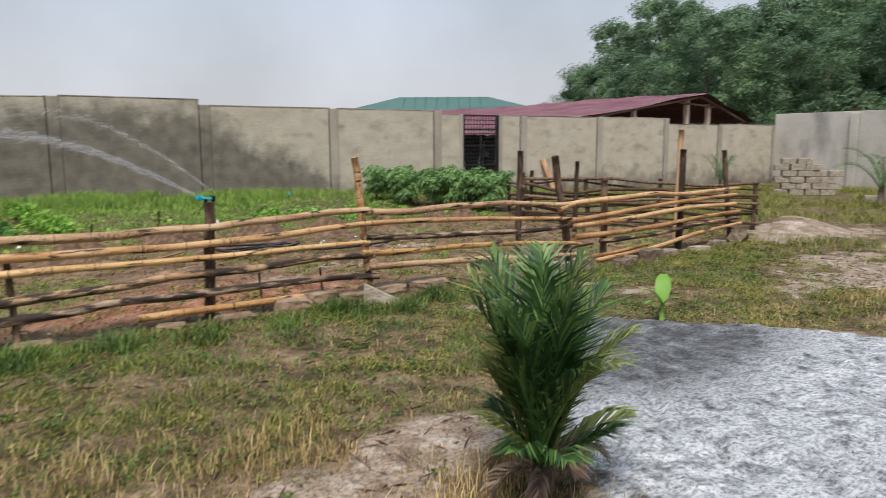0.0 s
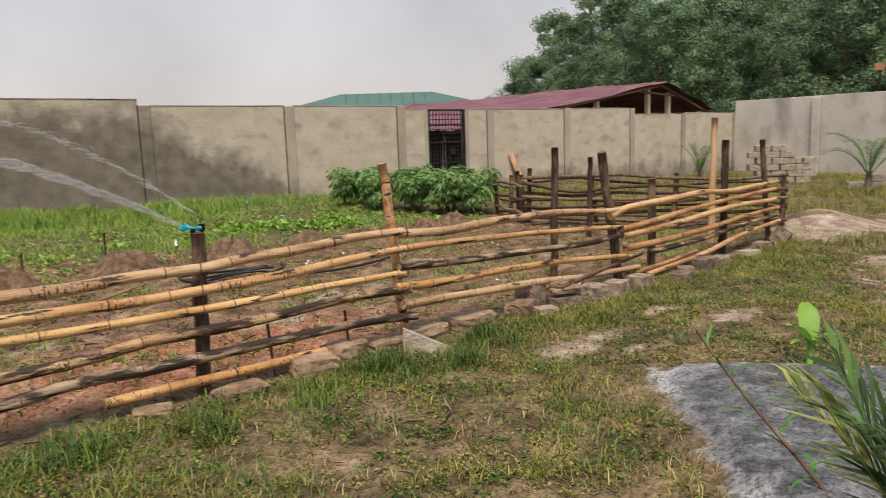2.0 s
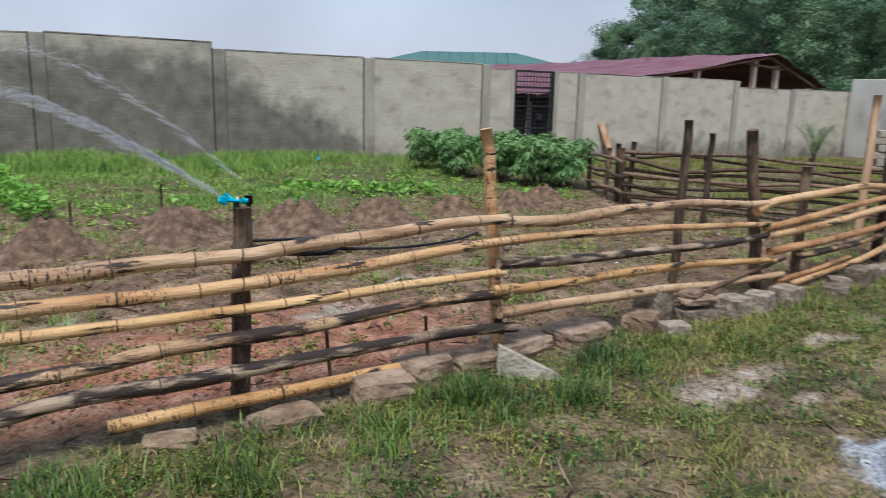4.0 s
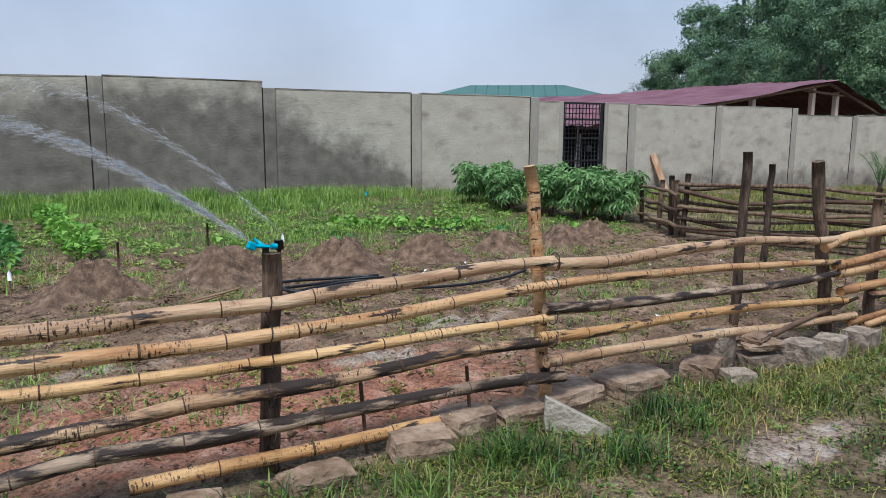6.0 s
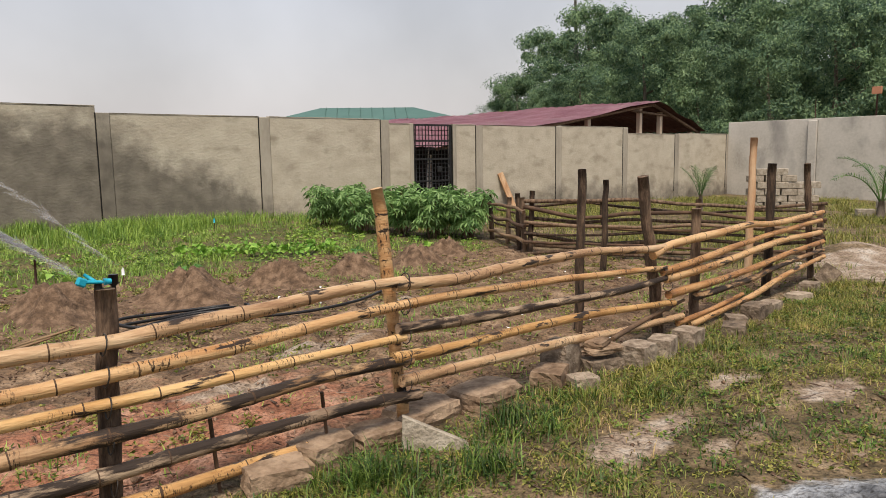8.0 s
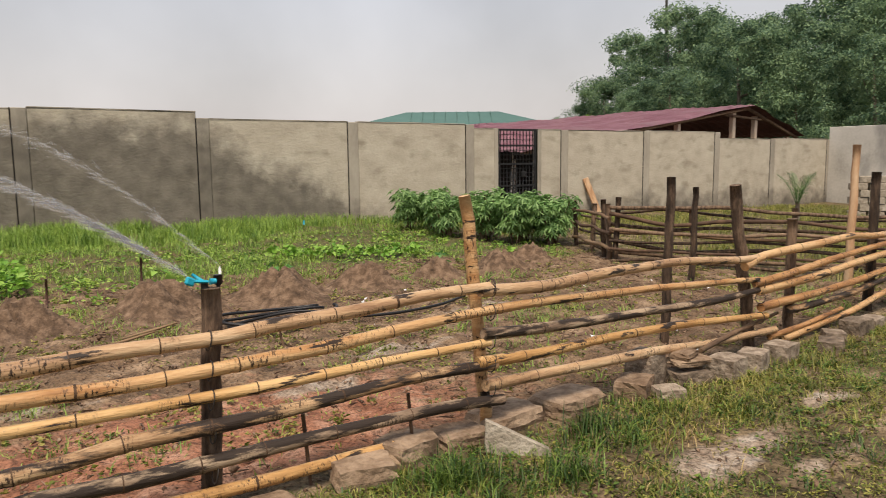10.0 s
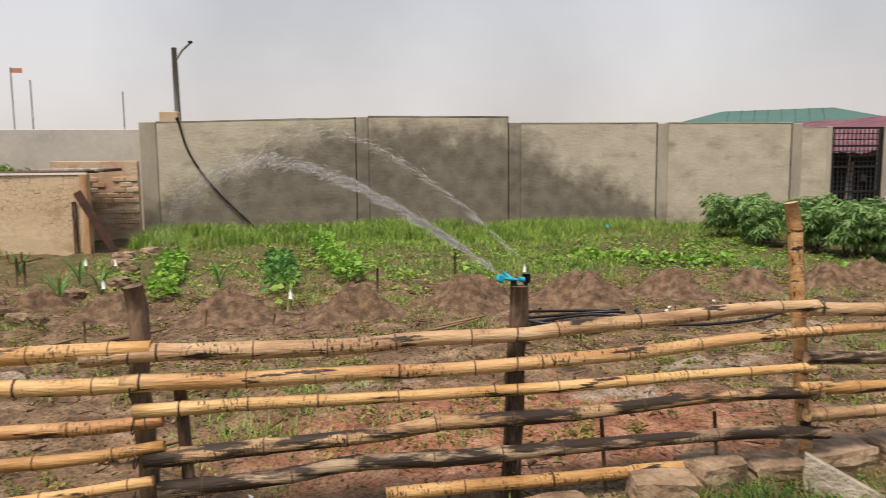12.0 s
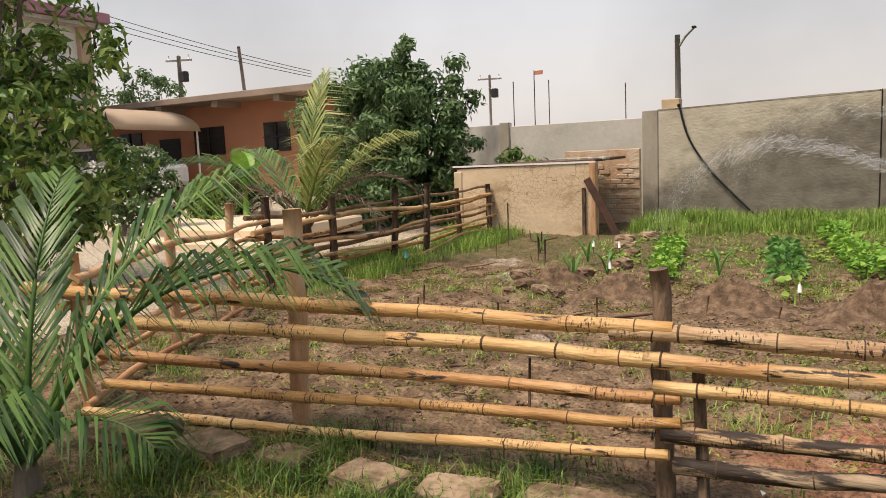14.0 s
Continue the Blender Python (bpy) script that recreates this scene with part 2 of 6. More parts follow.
mat("green_sheet", [(0.055, 0.12, 0.105), (0.075, 0.155, 0.135)], scale=0.6, rough=0.6, bump=0.1)
mat("white_paint", [(0.62, 0.6, 0.57), (0.74, 0.72, 0.69)], scale=1, rough=0.85, bump=0.15)
mat("orange_render", [(0.38, 0.165, 0.095), (0.48, 0.225, 0.135)], scale=1, rough=0.9, bump=0.2)
mat("roof_slab", [(0.20, 0.15, 0.12), (0.33, 0.26, 0.21)], scale=1.5, rough=0.9, bump=0.2)
mat("canvas", [(0.62, 0.48, 0.35), (0.72, 0.58, 0.44)], scale=0.8, rough=0.9, bump=0.1)
# near-black for wall joints and for shade painted inside the shed
mat("joint_shade_black", [(0.008, 0.007, 0.006), (0.016, 0.014, 0.012)], rough=0.9, bump=0)
mat("glass_dark", [(0.01, 0.011, 0.012), (0.02, 0.02, 0.022)], rough=0.12, bump=0, spec=0.6)
mat("car_paint", [(0.55, 0.55, 0.55), (0.65, 0.65, 0.65)], rough=0.3, bump=0, coat=0.6)
mat("pole_wood", [(0.17, 0.155, 0.14), (0.3, 0.275, 0.25)], scale=3, rough=0.85, bump=0.3, stretch=(1, 1, 0.2))
mat("bark", [(0.07, 0.055, 0.04), (0.14, 0.11, 0.085), (0.24, 0.2, 0.16)], scale=6, rough=0.9, bump=0.7, stretch=(1, 1, 0.4))
# distance haze painted as the flat blue-grey colour of the hills
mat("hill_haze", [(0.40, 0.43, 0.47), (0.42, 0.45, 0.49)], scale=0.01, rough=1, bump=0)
def wet_wall(m):
    """Damp dark stain where the sprinkler keeps hitting the plaster."""
    nd, lk = m.node_tree.nodes, m.node_tree.links
    p = nd["Principled BSDF"]
    col = p.inputs["Base Color"].links[0].from_socket
    geo = nd.new("ShaderNodeNewGeometry")
    sp = nd.new("ShaderNodeSeparateXYZ")
    lk.new(geo.outputs["Position"], sp.inputs[0])
    top = nd.new("ShaderNodeFloatCurve")
    rg = nd.new("ShaderNodeMapRange")
    rg.inputs["From Min"].default_value, rg.inputs["From Max"].default_value = -3.0, 9.0
    lk.new(sp.outputs["X"], rg.inputs["Value"])
    cv = top.mapping.curves[0]
    cv.points[0].location, cv.points[1].location = (0, 0.25), (1, 0.0)
    for q in ((0.15, 0.5), (0.3, 0.8), (0.45, 0.86), (0.62, 0.84), (0.66, 0.76), (0.75, 0.5), (0.87, 0.25), (0.93, 0.0)):
        cv.points.new(*q)
    top.mapping.update()
    lk.new(rg.outputs[0], top.inputs["Value"])
    sc = nd.new("ShaderNodeMath")
    sc.operation = "MULTIPLY_ADD"
    sc.inputs[1].default_value = 2.5
    lk.new(top.outputs[0], sc.inputs[0])
    neg = nd.new("ShaderNodeMath")
    neg.operation = "MULTIPLY"
    neg.inputs[1].default_value = -1.0
    lk.new(sp.outputs["Z"], neg.inputs[0])
    lk.new(neg.outputs[0], sc.inputs[2])
    n = nd.new("ShaderNodeTexNoise")
    n.inputs["Scale"].default_value, n.inputs["Detail"].default_value = 1.6, 14
    n.inputs["Roughness"].default_value = 0.68
    lk.new(geo.outputs["Position"], n.inputs["Vector"])
    ad = nd.new("ShaderNodeMath")
    ad.operation = "MULTIPLY_ADD"
    ad.inputs[1].default_value = 1.9
    lk.new(n.outputs[0], ad.inputs[0])
    lk.new(sc.outputs[0], ad.inputs[2])
    mr = nd.new("ShaderNodeMapRange")
    mr.inputs["From Min"].default_value, mr.inputs["From Max"].default_value = 0.5, 1.15
    mr.inputs["To Max"].default_value = 0.86
    lk.new(ad.outputs[0], mr.inputs["Value"])
    mx = nd.new("ShaderNodeMix")
    mx.data_type = "RGBA"
    lk.new(mr.outputs[0], mx.inputs["Factor"])
    lk.new(col, mx.inputs["A"])
    n2 = nd.new("ShaderNodeTexNoise")
    n2.inputs["Scale"].default_value, n2.inputs["Detail"].default_value = 3.5, 12
    lk.new(geo.outputs["Position"], n2.inputs["Vector"])
    rp = nd.new("ShaderNodeValToRGB")
    rp.color_ramp.elements[0].position, rp.color_ramp.elements[1].position = 0.35, 0.68
    rp.color_ramp.elements[0].color, rp.color_ramp.elements[1].color = (0.088, 0.077, 0.063, 1), (0.178, 0.157, 0.128, 1)
    lk.new(n2.outputs[0], rp.inputs[0])
    lk.new(rp.outputs[0], mx.inputs["B"])
    lk.new(mx.outputs["Result"], p.inputs["Base Color"])


wet_wall(M["plaster_wall"])
wet_wall(M["column_concrete"])
leaf_mat("grass_dry", [(0.15, 0.12, 0.04), (0.36, 0.255, 0.10), (0.62, 0.46, 0.22)])
leaf_mat("grass_mid", [(0.06, 0.085, 0.012), (0.155, 0.18, 0.03), (0.35, 0.32, 0.088)])
leaf_mat("grass_green", [(0.075, 0.16, 0.027), (0.18, 0.31, 0.05), (0.34, 0.47, 0.095)])
leaf_mat("grass_lush", [(0.02, 0.052, 0.009), (0.062, 0.13, 0.021), (0.19, 0.275, 0.052)])
leaf_mat("leaf_lime", [(0.10, 0.24, 0.03), (0.19, 0.38, 0.05), (0.30, 0.48, 0.09)])
leaf_mat("leaf_bean", [(0.05, 0.15, 0.03), (0.09, 0.23, 0.05), (0.15, 0.32, 0.08)])
leaf_mat("leaf_cassava", [(0.075, 0.165, 0.045), (0.145, 0.27, 0.08), (0.25, 0.4, 0.14)])
leaf_mat("leaf_palm", [(0.035, 0.085, 0.028), (0.075, 0.155, 0.045), (0.16, 0.27, 0.075)], rough=0.45)
leaf_mat("leaf_palm_yellow", [(0.10, 0.155, 0.035), (0.20, 0.25, 0.065), (0.34, 0.36, 0.12)], rough=0.45)
leaf_mat("leaf_dead", [(0.14, 0.09, 0.065), (0.24, 0.16, 0.12), (0.34, 0.25, 0.19)], rough=0.8)
leaf_mat("leaf_tree", [(0.045, 0.09, 0.034), (0.1, 0.18, 0.065), (0.2, 0.3, 0.13)])
leaf_mat("leaf_tree_bright", [(0.05, 0.115, 0.03), (0.125, 0.225, 0.05), (0.31, 0.41, 0.1)])
leaf_mat("leaf_palm_dark", [(0.02, 0.05, 0.016), (0.045, 0.10, 0.028), (0.11, 0.2, 0.05)], rough=0.4)
# woodland green with bluish distance haze mixed into the leaf colour
leaf_mat("leaf_forest_haze", [(0.05, 0.11, 0.068), (0.125, 0.215, 0.122), (0.23, 0.34, 0.165)], scale=0.35, through=0.35)
leaf_mat("petal_white", [(0.6, 0.6, 0.58), (0.8, 0.8, 0.78)])


def water_mat():
    m = bpy.data.materials.new("water_spray")
    m.use_nodes = True
    nd, lk = m.node_tree.nodes, m.node_tree.links
    p = nd["Principled BSDF"]
    p.inputs["Base Color"].default_value = (0.93, 0.95, 0.98, 1)
    p.inputs["Roughness"].default_value = 0.4
    tr = nd.new("ShaderNodeBsdfTransparent")
    ms = nd.new("ShaderNodeMixShader")
    ms.inputs[0].default_value = 0.065
    lk.new(tr.outputs[0], ms.inputs[1])
    tl = nd.new("ShaderNodeBsdfTranslucent")
    tl.inputs[0].default_value = (0.93, 0.95, 0.98, 1)
    both = nd.new("ShaderNodeMixShader")
    both.inputs[0].default_value = 0.5
    lk.new(p.outputs[0], both.inputs[1])
    lk.new(tl.outputs[0], both.inputs[2])
    lk.new(both.outputs[0], ms.inputs[2])
    lk.new(ms.outputs[0], nd["Material Output"].inputs[0])
    M["water_spray"] = m


water_mat()

# ---- mesh tools ----
rng = np.random.default_rng(7)


def part(name, bm, material, parent=None, label="", smooth=False):
    me = bpy.data.meshes.new(name)
    if smooth:
        for f in bm.faces:
            f.smooth = True
    bm.to_mesh(me)
    bm.free()
    me.materials.append(M[material])
    ob = new(name, me)
    ob.parent = parent
    if label:
        ob["label"] = label
    return ob


def raw(name, verts, tris, quads, material, parent=None, label=""):
    """One mesh straight from arrays of corners, triangles and quads."""
    me = bpy.data.meshes.new(name)
    verts = np.asarray(verts, dtype=np.float32)
    tris = np.asarray(tris, dtype=np.int32).reshape(-1, 3)
    quads = np.asarray(quads, dtype=np.int32).reshape(-1, 4)
    me.vertices.add(len(verts))
    me.vertices.foreach_set("co", verts.ravel())
    me.loops.add(tris.size + quads.size)
    me.loops.foreach_set("vertex_index", np.concatenate([tris.ravel(), quads.ravel()]))
    me.polygons.add(len(tris) + len(quads))
    starts = np.concatenate([np.arange(len(tris)) * 3, tris.size + np.arange(len(quads)) * 4]).astype(np.int32)
    me.polygons.foreach_set("loop_start", starts)
    me.update(calc_edges=True)
    me.validate()
    me.materials.append(M[material])
    ob = new(name, me)
    ob.parent = parent
    if label:
        ob["label"] = label
    return ob


def thing(name, label, category, at=(0, 0, 0), rz=0.0, group="", kind=""):
    ob = new(name)
    ob.matrix_world = pose(*at, 0, 0, rz)
    return tagged(ob, label, category, group, kind)


def box(size, at=(0, 0, 0), rot=(0, 0, 0), bevel=0.0, jitter=0.0, cuts=0, bm=None):
    own = bmesh.new()
    bmesh.ops.create_cube(own, size=1)
    bmesh.ops.scale(own, vec=size, verts=own.verts)
    if bevel:
        bmesh.ops.bevel(own, geom=own.edges, offset=bevel, segments=1, affect="EDGES")
    if cuts:
        bmesh.ops.subdivide_edges(own, edges=own.edges, cuts=cuts, use_grid_fill=True)
    if jitter:
        for v in own.verts:
            v.co += Vector([random.uniform(-jitter, jitter) for _ in range(3)])
    bmesh.ops.transform(own, matrix=pose(*at, *rot), verts=own.verts)
    if bm is None:
        return own
    me = bpy.data.meshes.new("tmp")
    own.to_mesh(me)
    own.free()
    bm.from_mesh(me)
    bpy.data.meshes.remove(me)
    return bm


def tube(points, radii, sides=8, bm=None, cap=True):
    """A round bar along points, with one radius at each."""
    if bm is None:
        bm = bmesh.new()
    pts = [Vector(p) for p in points]
    rings = []
    for i, p in enumerate(pts):
        d = (pts[min(i + 1, len(pts) - 1)] - pts[max(i - 1, 0)]).normalized()
        up = Vector((0, 0, 1)) if abs(d.z) < 0.9 else Vector((0, 1, 0))
        a = d.cross(up).normalized()
        b = d.cross(a).normalized()
        rings.append([bm.verts.new(p + (a * math.cos(2 * math.pi * k / sides) + b * math.sin(2 * math.pi * k / sides)) * radii[i])
                      for k in range(sides)])
    for r0, r1 in zip(rings, rings[1:]):
        for k in range(sides):
            bm.faces.new((r0[k], r0[(k + 1) % sides], r1[(k + 1) % sides], r1[k])).smooth = True
    if cap:
        bm.faces.new(rings[0])
        bm.faces.new(list(reversed(rings[-1])))
    return bm


def smooth_line(keys, step=0.08, wob=0.0, seed=0):
    """Points at even steps along x,y,z keys joined by a Catmull-Rom line, with slow wobble."""
    k = np.array(keys, dtype=float)
    k = np.vstack([2 * k[0] - k[1], k, 2 * k[-1] - k[-2]])
    out = []
    for i in range(1, len(k) - 2):
        n = max(2, int(np.linalg.norm(k[i + 1] - k[i]) / step))
        for t in np.arange(n) / n:
            p0, p1, p2, p3 = k[i - 1], k[i], k[i + 1], k[i + 2]
            out.append(0.5 * (2 * p1 + (p2 - p0) * t + (2 * p0 - 5 * p1 + 4 * p2 - p3) * t * t + (3 * p1 - p0 - 3 * p2 + p3) * t ** 3))
    out.append(k[-2])
    out = np.array(out)
    if wob:
        r = np.random.default_rng(seed)
        s = np.arange(len(out)) * step
        ph = r.uniform(0, 6, 4)
        fade = np.clip(np.minimum(s, s[-1] - s) / 0.3, 0, 1)
        out[:, 2] += fade * wob * (np.sin(s * 3.1 + ph[0]) * 0.6 + np.sin(s * 6.7 + ph[1]) * 0.4)
        out[:, 1] += fade * wob * (np.sin(s * 2.6 + ph[2]) * 0.6 + np.sin(s * 5.9 + ph[3]) * 0.4)
    return out


def bamboo(keys, r=0.035, wob=0.012, seed=0, taper=0.75, node=0.34, sides=10, step=0.08, rings=True):
    """A bamboo pole with swollen nodes, each with a dark ring."""
    pts = smooth_line(keys, step, wob, seed)
    s = np.concatenate([[0], np.cumsum(np.linalg.norm(np.diff(pts, axis=0), axis=1))])
    rr = np.random.default_rng(seed + 99)
    knots = np.cumsum(rr.uniform(0.75, 1.2, 60) * node) - node * rr.random()
    knots = knots[(knots > 0.03) & (knots < s[-1] - 0.03)]
    extra = np.concatenate([knots + o for o in ((-0.03, -0.003, 0.003, 0.03) if rings else (-0.03, 0.0, 0.03))]) if len(knots) else np.array([])
    ss = np.unique(np.concatenate([s, np.clip(extra, 0, s[-1])]))
    ss = ss[np.concatenate([[True], np.diff(ss) > 0.0035])]
    P = np.stack([np.interp(ss, s, pts[:, k]) for k in range(3)], 1)
    d = np.min(np.abs(ss[:, None] - knots[None]), axis=1) if len(knots) else np.ones(len(ss))
    rad = r * np.interp(ss, [0, s[-1]], [1, taper]) * (1 + 0.1 * np.exp(-(d / 0.012) ** 2)) * (1 + 0.05 * np.sin(ss * 4 + seed))
    bm = tube(P, rad, sides)
    if rings:
        bm.faces.ensure_lookup_table()
        for k in range(len(ss) - 1):
            if d[k] < 0.01 and d[k + 1] < 0.01:
                for q in range(sides):
                    bm.faces[k * sides + q].material_index = 1
    return bm


def gz(x, y):
    """Height of the ground."""
    z = -0.02 * np.clip(x - 10, 0, 16) + 0.085 * np.clip(-6.8 - x, 0, 13) + 0.12 * np.clip((y - 11) / 4, 0, 1) * np.clip((12 - x) / 6, 0, 1)
    return z + 0.015 * np.sin(x * 1.3 + 0.5 * y) * np.cos(y * 1.1 - 0.3 * x) + 0.008 * np.sin(4.1 * x + 1) * np.sin(3.7 * y)


def gzf(x, y):
    return float(gz(np.float64(x), np.float64(y)))


def fence_y(x):
    return np.interp(x, [-3.3, -2.1, -0.1, 1.45, 2.9, 5.6, 9.0], [2.62, 2.84, 2.84, 2.82, 2.86, 3.15, 3.5])


def lump(x, y, f, seed=0.0):
    """Cheap smooth noise in 0 to 1."""
    return 0.5 + 0.25 * (np.sin(x * f + 1.7 * np.sin(y * f * 0.7 + seed)) + np.sin(y * f * 1.1 + 1.3 * np.sin(x * f * 0.8 + 2 + seed)))


def sm(a, b, v):
    t = np.clip((v - a) / (b - a), 0, 1)
    return t * t * (3 - 2 * t)


def ash_mask(x, y):
    w = 0.18 * (lump(x, y, 3.0) - 0.5)
    a = sm(-0.12, 0.22, 3.72 - (0.76 * x + 0.65 * y) + w)
    left = np.where(y > -0.93, 1.85 + (y + 0.93) * 0.72, 1.85 + (y + 0.93) * 0.25)
    return a * sm(-0.2, 0.3, x - left + w)


def pale_mask(x, y):
    m = np.zeros_like(x)
    for cx, cy, rx, ry in ((3.58, 2.0, 0.24, 0.13), (8.0, 1.0, 1.5, 0.6), (11.0, 0.6, 2.2, 0.8), (4.15, 1.7, 0.24, 0.1), (4.0, 2.05, 0.22, 0.07), (4.95, 2.2, 0.26, 0.1), (1.6, -0.3, 0.6, 0.3), (1.1, -0.5, 0.4, 0.2), (7.3, 0.8, 0.5, 0.3), (8.4, 1.7, 0.9, 0.4),
                           (10.3, 1.2, 1.5, 0.7), (9.0, 0.2, 1.3, 0.6), (13, 0.5, 2, 0.8), (1.3, -1.3, 0.6, 0.4),
                           (10.6, 3.4, 1.5, 0.7), (7.2, -0.2, 0.8, 0.4), (5.2, 1.7, 0.25, 0.1), (-1.5, 5.0, 0.35, 0.18), (-1.0, 5.8, 0.3, 0.12), (3.5, 4.7, 0.45, 0.14),
                           (2.4, 4.1, 0.3, 0.1), (4.8, 5.6, 0.4, 0.15), (-3.1, 8.3, 0.35, 0.3), (0.9, 4.6, 0.3, 0.1), (-3.6, 9.4, 0.4, 0.3)):
        d = ((x - cx) / rx) ** 2 + ((y - cy) / ry) ** 2 + 1.8 * (lump(x, y, 5.0, cx) - 0.5) + 1.2 * (lump(x, y, 13.0, cy) - 0.5)
        m = np.maximum(m, 1 - sm(0.2, 1.7, d))
    return m


def garden_mask(x, y):
    m = sm(-0.1, 0.3, y - fence_y(x)) * (1 - sm(-0.2, 0.4, x - 9.0 + 0.12 * (y - 3.5)))
    return m * sm(-0.3, 0.3, x + 5.3)


# ---- ground ----
def axis(lo, hi, step, far):
    a = np.arange(lo, hi, step)
    g = []
    d = step
    v = hi
    while v < far:
        g.append(v)
        d *= 1.35
        v += d
    h = []
    d = step
    v = lo - step
    while v > -far:
        h.append(v)
        d *= 1.35
        v -= d
    return np.array(h[::-1] + list(a) + g + [])


def build_ground():
    xs, ys = axis(-9, 15, 0.09, 1500), axis(-4.5, 16, 0.09, 1500)
    X, Y = np.meshgrid(xs, ys)
    near = np.exp(-np.clip(np.hypot(X - 3, Y - 5) - 22, 0, 50) / 8)
    g = garden_mask(X, Y)
    ash = ash_mask(X, Y)
    rough = (0.02 * g + 0.006) * near
    Z = gz(X, Y) * np.clip(near + 0.3, 0, 1) + rough * (rng.standard_normal(X.shape) * 0.45 + np.sin(X * 9 + Y * 3) * np.sin(Y * 8 - X * 2))
    Z += ash * (0.04 + 0.04 * lump(X, Y, 2.6) + 0.010 * rng.standard_normal(X.shape) * (0.4 + lump(X, Y, 7)))
    Z += 0.22 * np.exp(-(((X - 11.0) / 0.8) ** 2 + ((Y - 3.9) / 0.5) ** 2))
    n, m = len(ys), len(xs)
    idx = np.arange(n * m).reshape(n, m)
    q = np.stack([idx[:-1, :-1], idx[:-1, 1:], idx[1:, 1:], idx[1:, :-1]], -1).reshape(-1, 4)
    V = np.stack([X, Y, Z], -1).reshape(-1, 3)
    mt = bpy.data.materials.new("ground_earth")
    mt.use_nodes = True
    M["ground_earth"] = mt
    ob = raw("ground", V, [], q, "ground_earth")
    me = ob.data
    me.polygons.foreach_set("use_smooth", np.ones(len(me.polygons), dtype=bool))
    red = g * np.exp(-(((X - 1.7) / 1.7) ** 2 + ((Y - 3.6) / 0.85) ** 2))
    green = g * sm(8, 10, Y) * (1 - 0.4 * sm(-3, -1, -X))
    yard = sm(5.5, 6.2, -X) * sm(2.2, 3.2, Y)
    for nm, arr in (("garden", g), ("ash", ash), ("pale", pale_mask(X, Y)), ("red", red), ("green", green), ("yard", yard), ("char", ash * np.exp(-(((X - 3.5) / 1.3) ** 2 + ((Y - 0.35) / 0.75) ** 2)) * 1.1 + 0.25 * ash * lump(X, Y, 2.2, 3))):
        at = me.attributes.new(nm, "FLOAT", "POINT")
        at.data.foreach_set("value", arr.ravel().astype(np.float32))
    nd, lk = mt.node_tree.nodes, mt.node_tree.links
    p = nd["Principled BSDF"]
    geo = nd.new("ShaderNodeNewGeometry")

    def noise_ramp(scale, cols, detail=7, lo=0.32, hi=0.7):
        n = nd.new("ShaderNodeTexNoise")
        n.inputs["Scale"].default_value, n.inputs["Detail"].default_value = scale, detail
        n.inputs["Roughness"].default_value = 0.65
        lk.new(geo.outputs["Position"], n.inputs["Vector"])
        r = nd.new("ShaderNodeValToRGB")
        e = r.color_ramp.elements
        while len(e) < len(cols):
            e.new(0.5)
        for i, c in enumerate(cols):
            e[i].position = lo + (hi - lo) * i / (len(cols) - 1)
            e[i].color = (*c, 1)
        lk.new(n.outputs[0], r.inputs[0])
        return r.outputs[0]

    col = noise_ramp(3.5, [(0.05, 0.042, 0.018), (0.115, 0.085, 0.045), (0.21, 0.15, 0.088), (0.36, 0.27, 0.175)], 10)
    layers = (("garden", noise_ramp(3.5, [(0.07, 0.043, 0.026), (0.2, 0.128, 0.077), (0.37, 0.26, 0.17)], 10)),
              ("red", noise_ramp(4.0, [(0.17, 0.068, 0.04), (0.33, 0.15, 0.09), (0.5, 0.3, 0.21)], 10)),
              ("green", noise_ramp(2.5, [(0.07, 0.085, 0.03), (0.12, 0.11, 0.045), (0.2, 0.135, 0.08)])),
              ("pale", noise_ramp(5.0, [(0.19, 0.13, 0.09), (0.34, 0.265, 0.2), (0.5, 0.45, 0.395)])),
              ("yard", noise_ramp(0.9, [(0.36, 0.28, 0.2), (0.5, 0.42, 0.33), (0.58, 0.5, 0.41)])),
              ("ash", noise_ramp(9.0, [(0.12, 0.125, 0.13), (0.30, 0.315, 0.335), (0.46, 0.48, 0.51), (0.60, 0.615, 0.64)], 12, 0.32, 0.64)),
              ("char", noise_ramp(8.0, [(0.05, 0.052, 0.056), (0.12, 0.125, 0.135), (0.26, 0.27, 0.29)], 10)))
    for nm, c in layers:
        at = nd.new("ShaderNodeAttribute")
        at.attribute_name = nm
        nn = nd.new("ShaderNodeTexNoise")
        nn.inputs["Scale"].default_value, nn.inputs["Detail"].default_value = 9, 6
        lk.new(geo.outputs["Position"], nn.inputs["Vector"])
        ad = nd.new("ShaderNodeMath")
        ad.operation = "ADD"
        lk.new(at.outputs["Fac"], ad.inputs[0])
        lk.new(nn.outputs[0], ad.inputs[1])
        mr = nd.new("ShaderNodeMapRange")
        mr.inputs["From Min"].default_value, mr.inputs["From Max"].default_value = 0.78, 1.2
        lk.new(ad.outputs[0], mr.inputs["Value"])
        mx = nd.new("ShaderNodeMix")
        mx.data_type = "RGBA"
        lk.new(mr.outputs[0], mx.inputs["Factor"])
        lk.new(col, mx.inputs["A"])
        lk.new(c, mx.inputs["B"])
        col = mx.outputs["Result"]
    # dark crumbs and damp grains in the soil
    gr = noise_ramp(48.0, [(0.42, 0.4, 0.38), (1.0, 1.0, 1.0), (1.22, 1.2, 1.18)], 5, 0.36, 0.68)
    gm = nd.new("ShaderNodeMix")
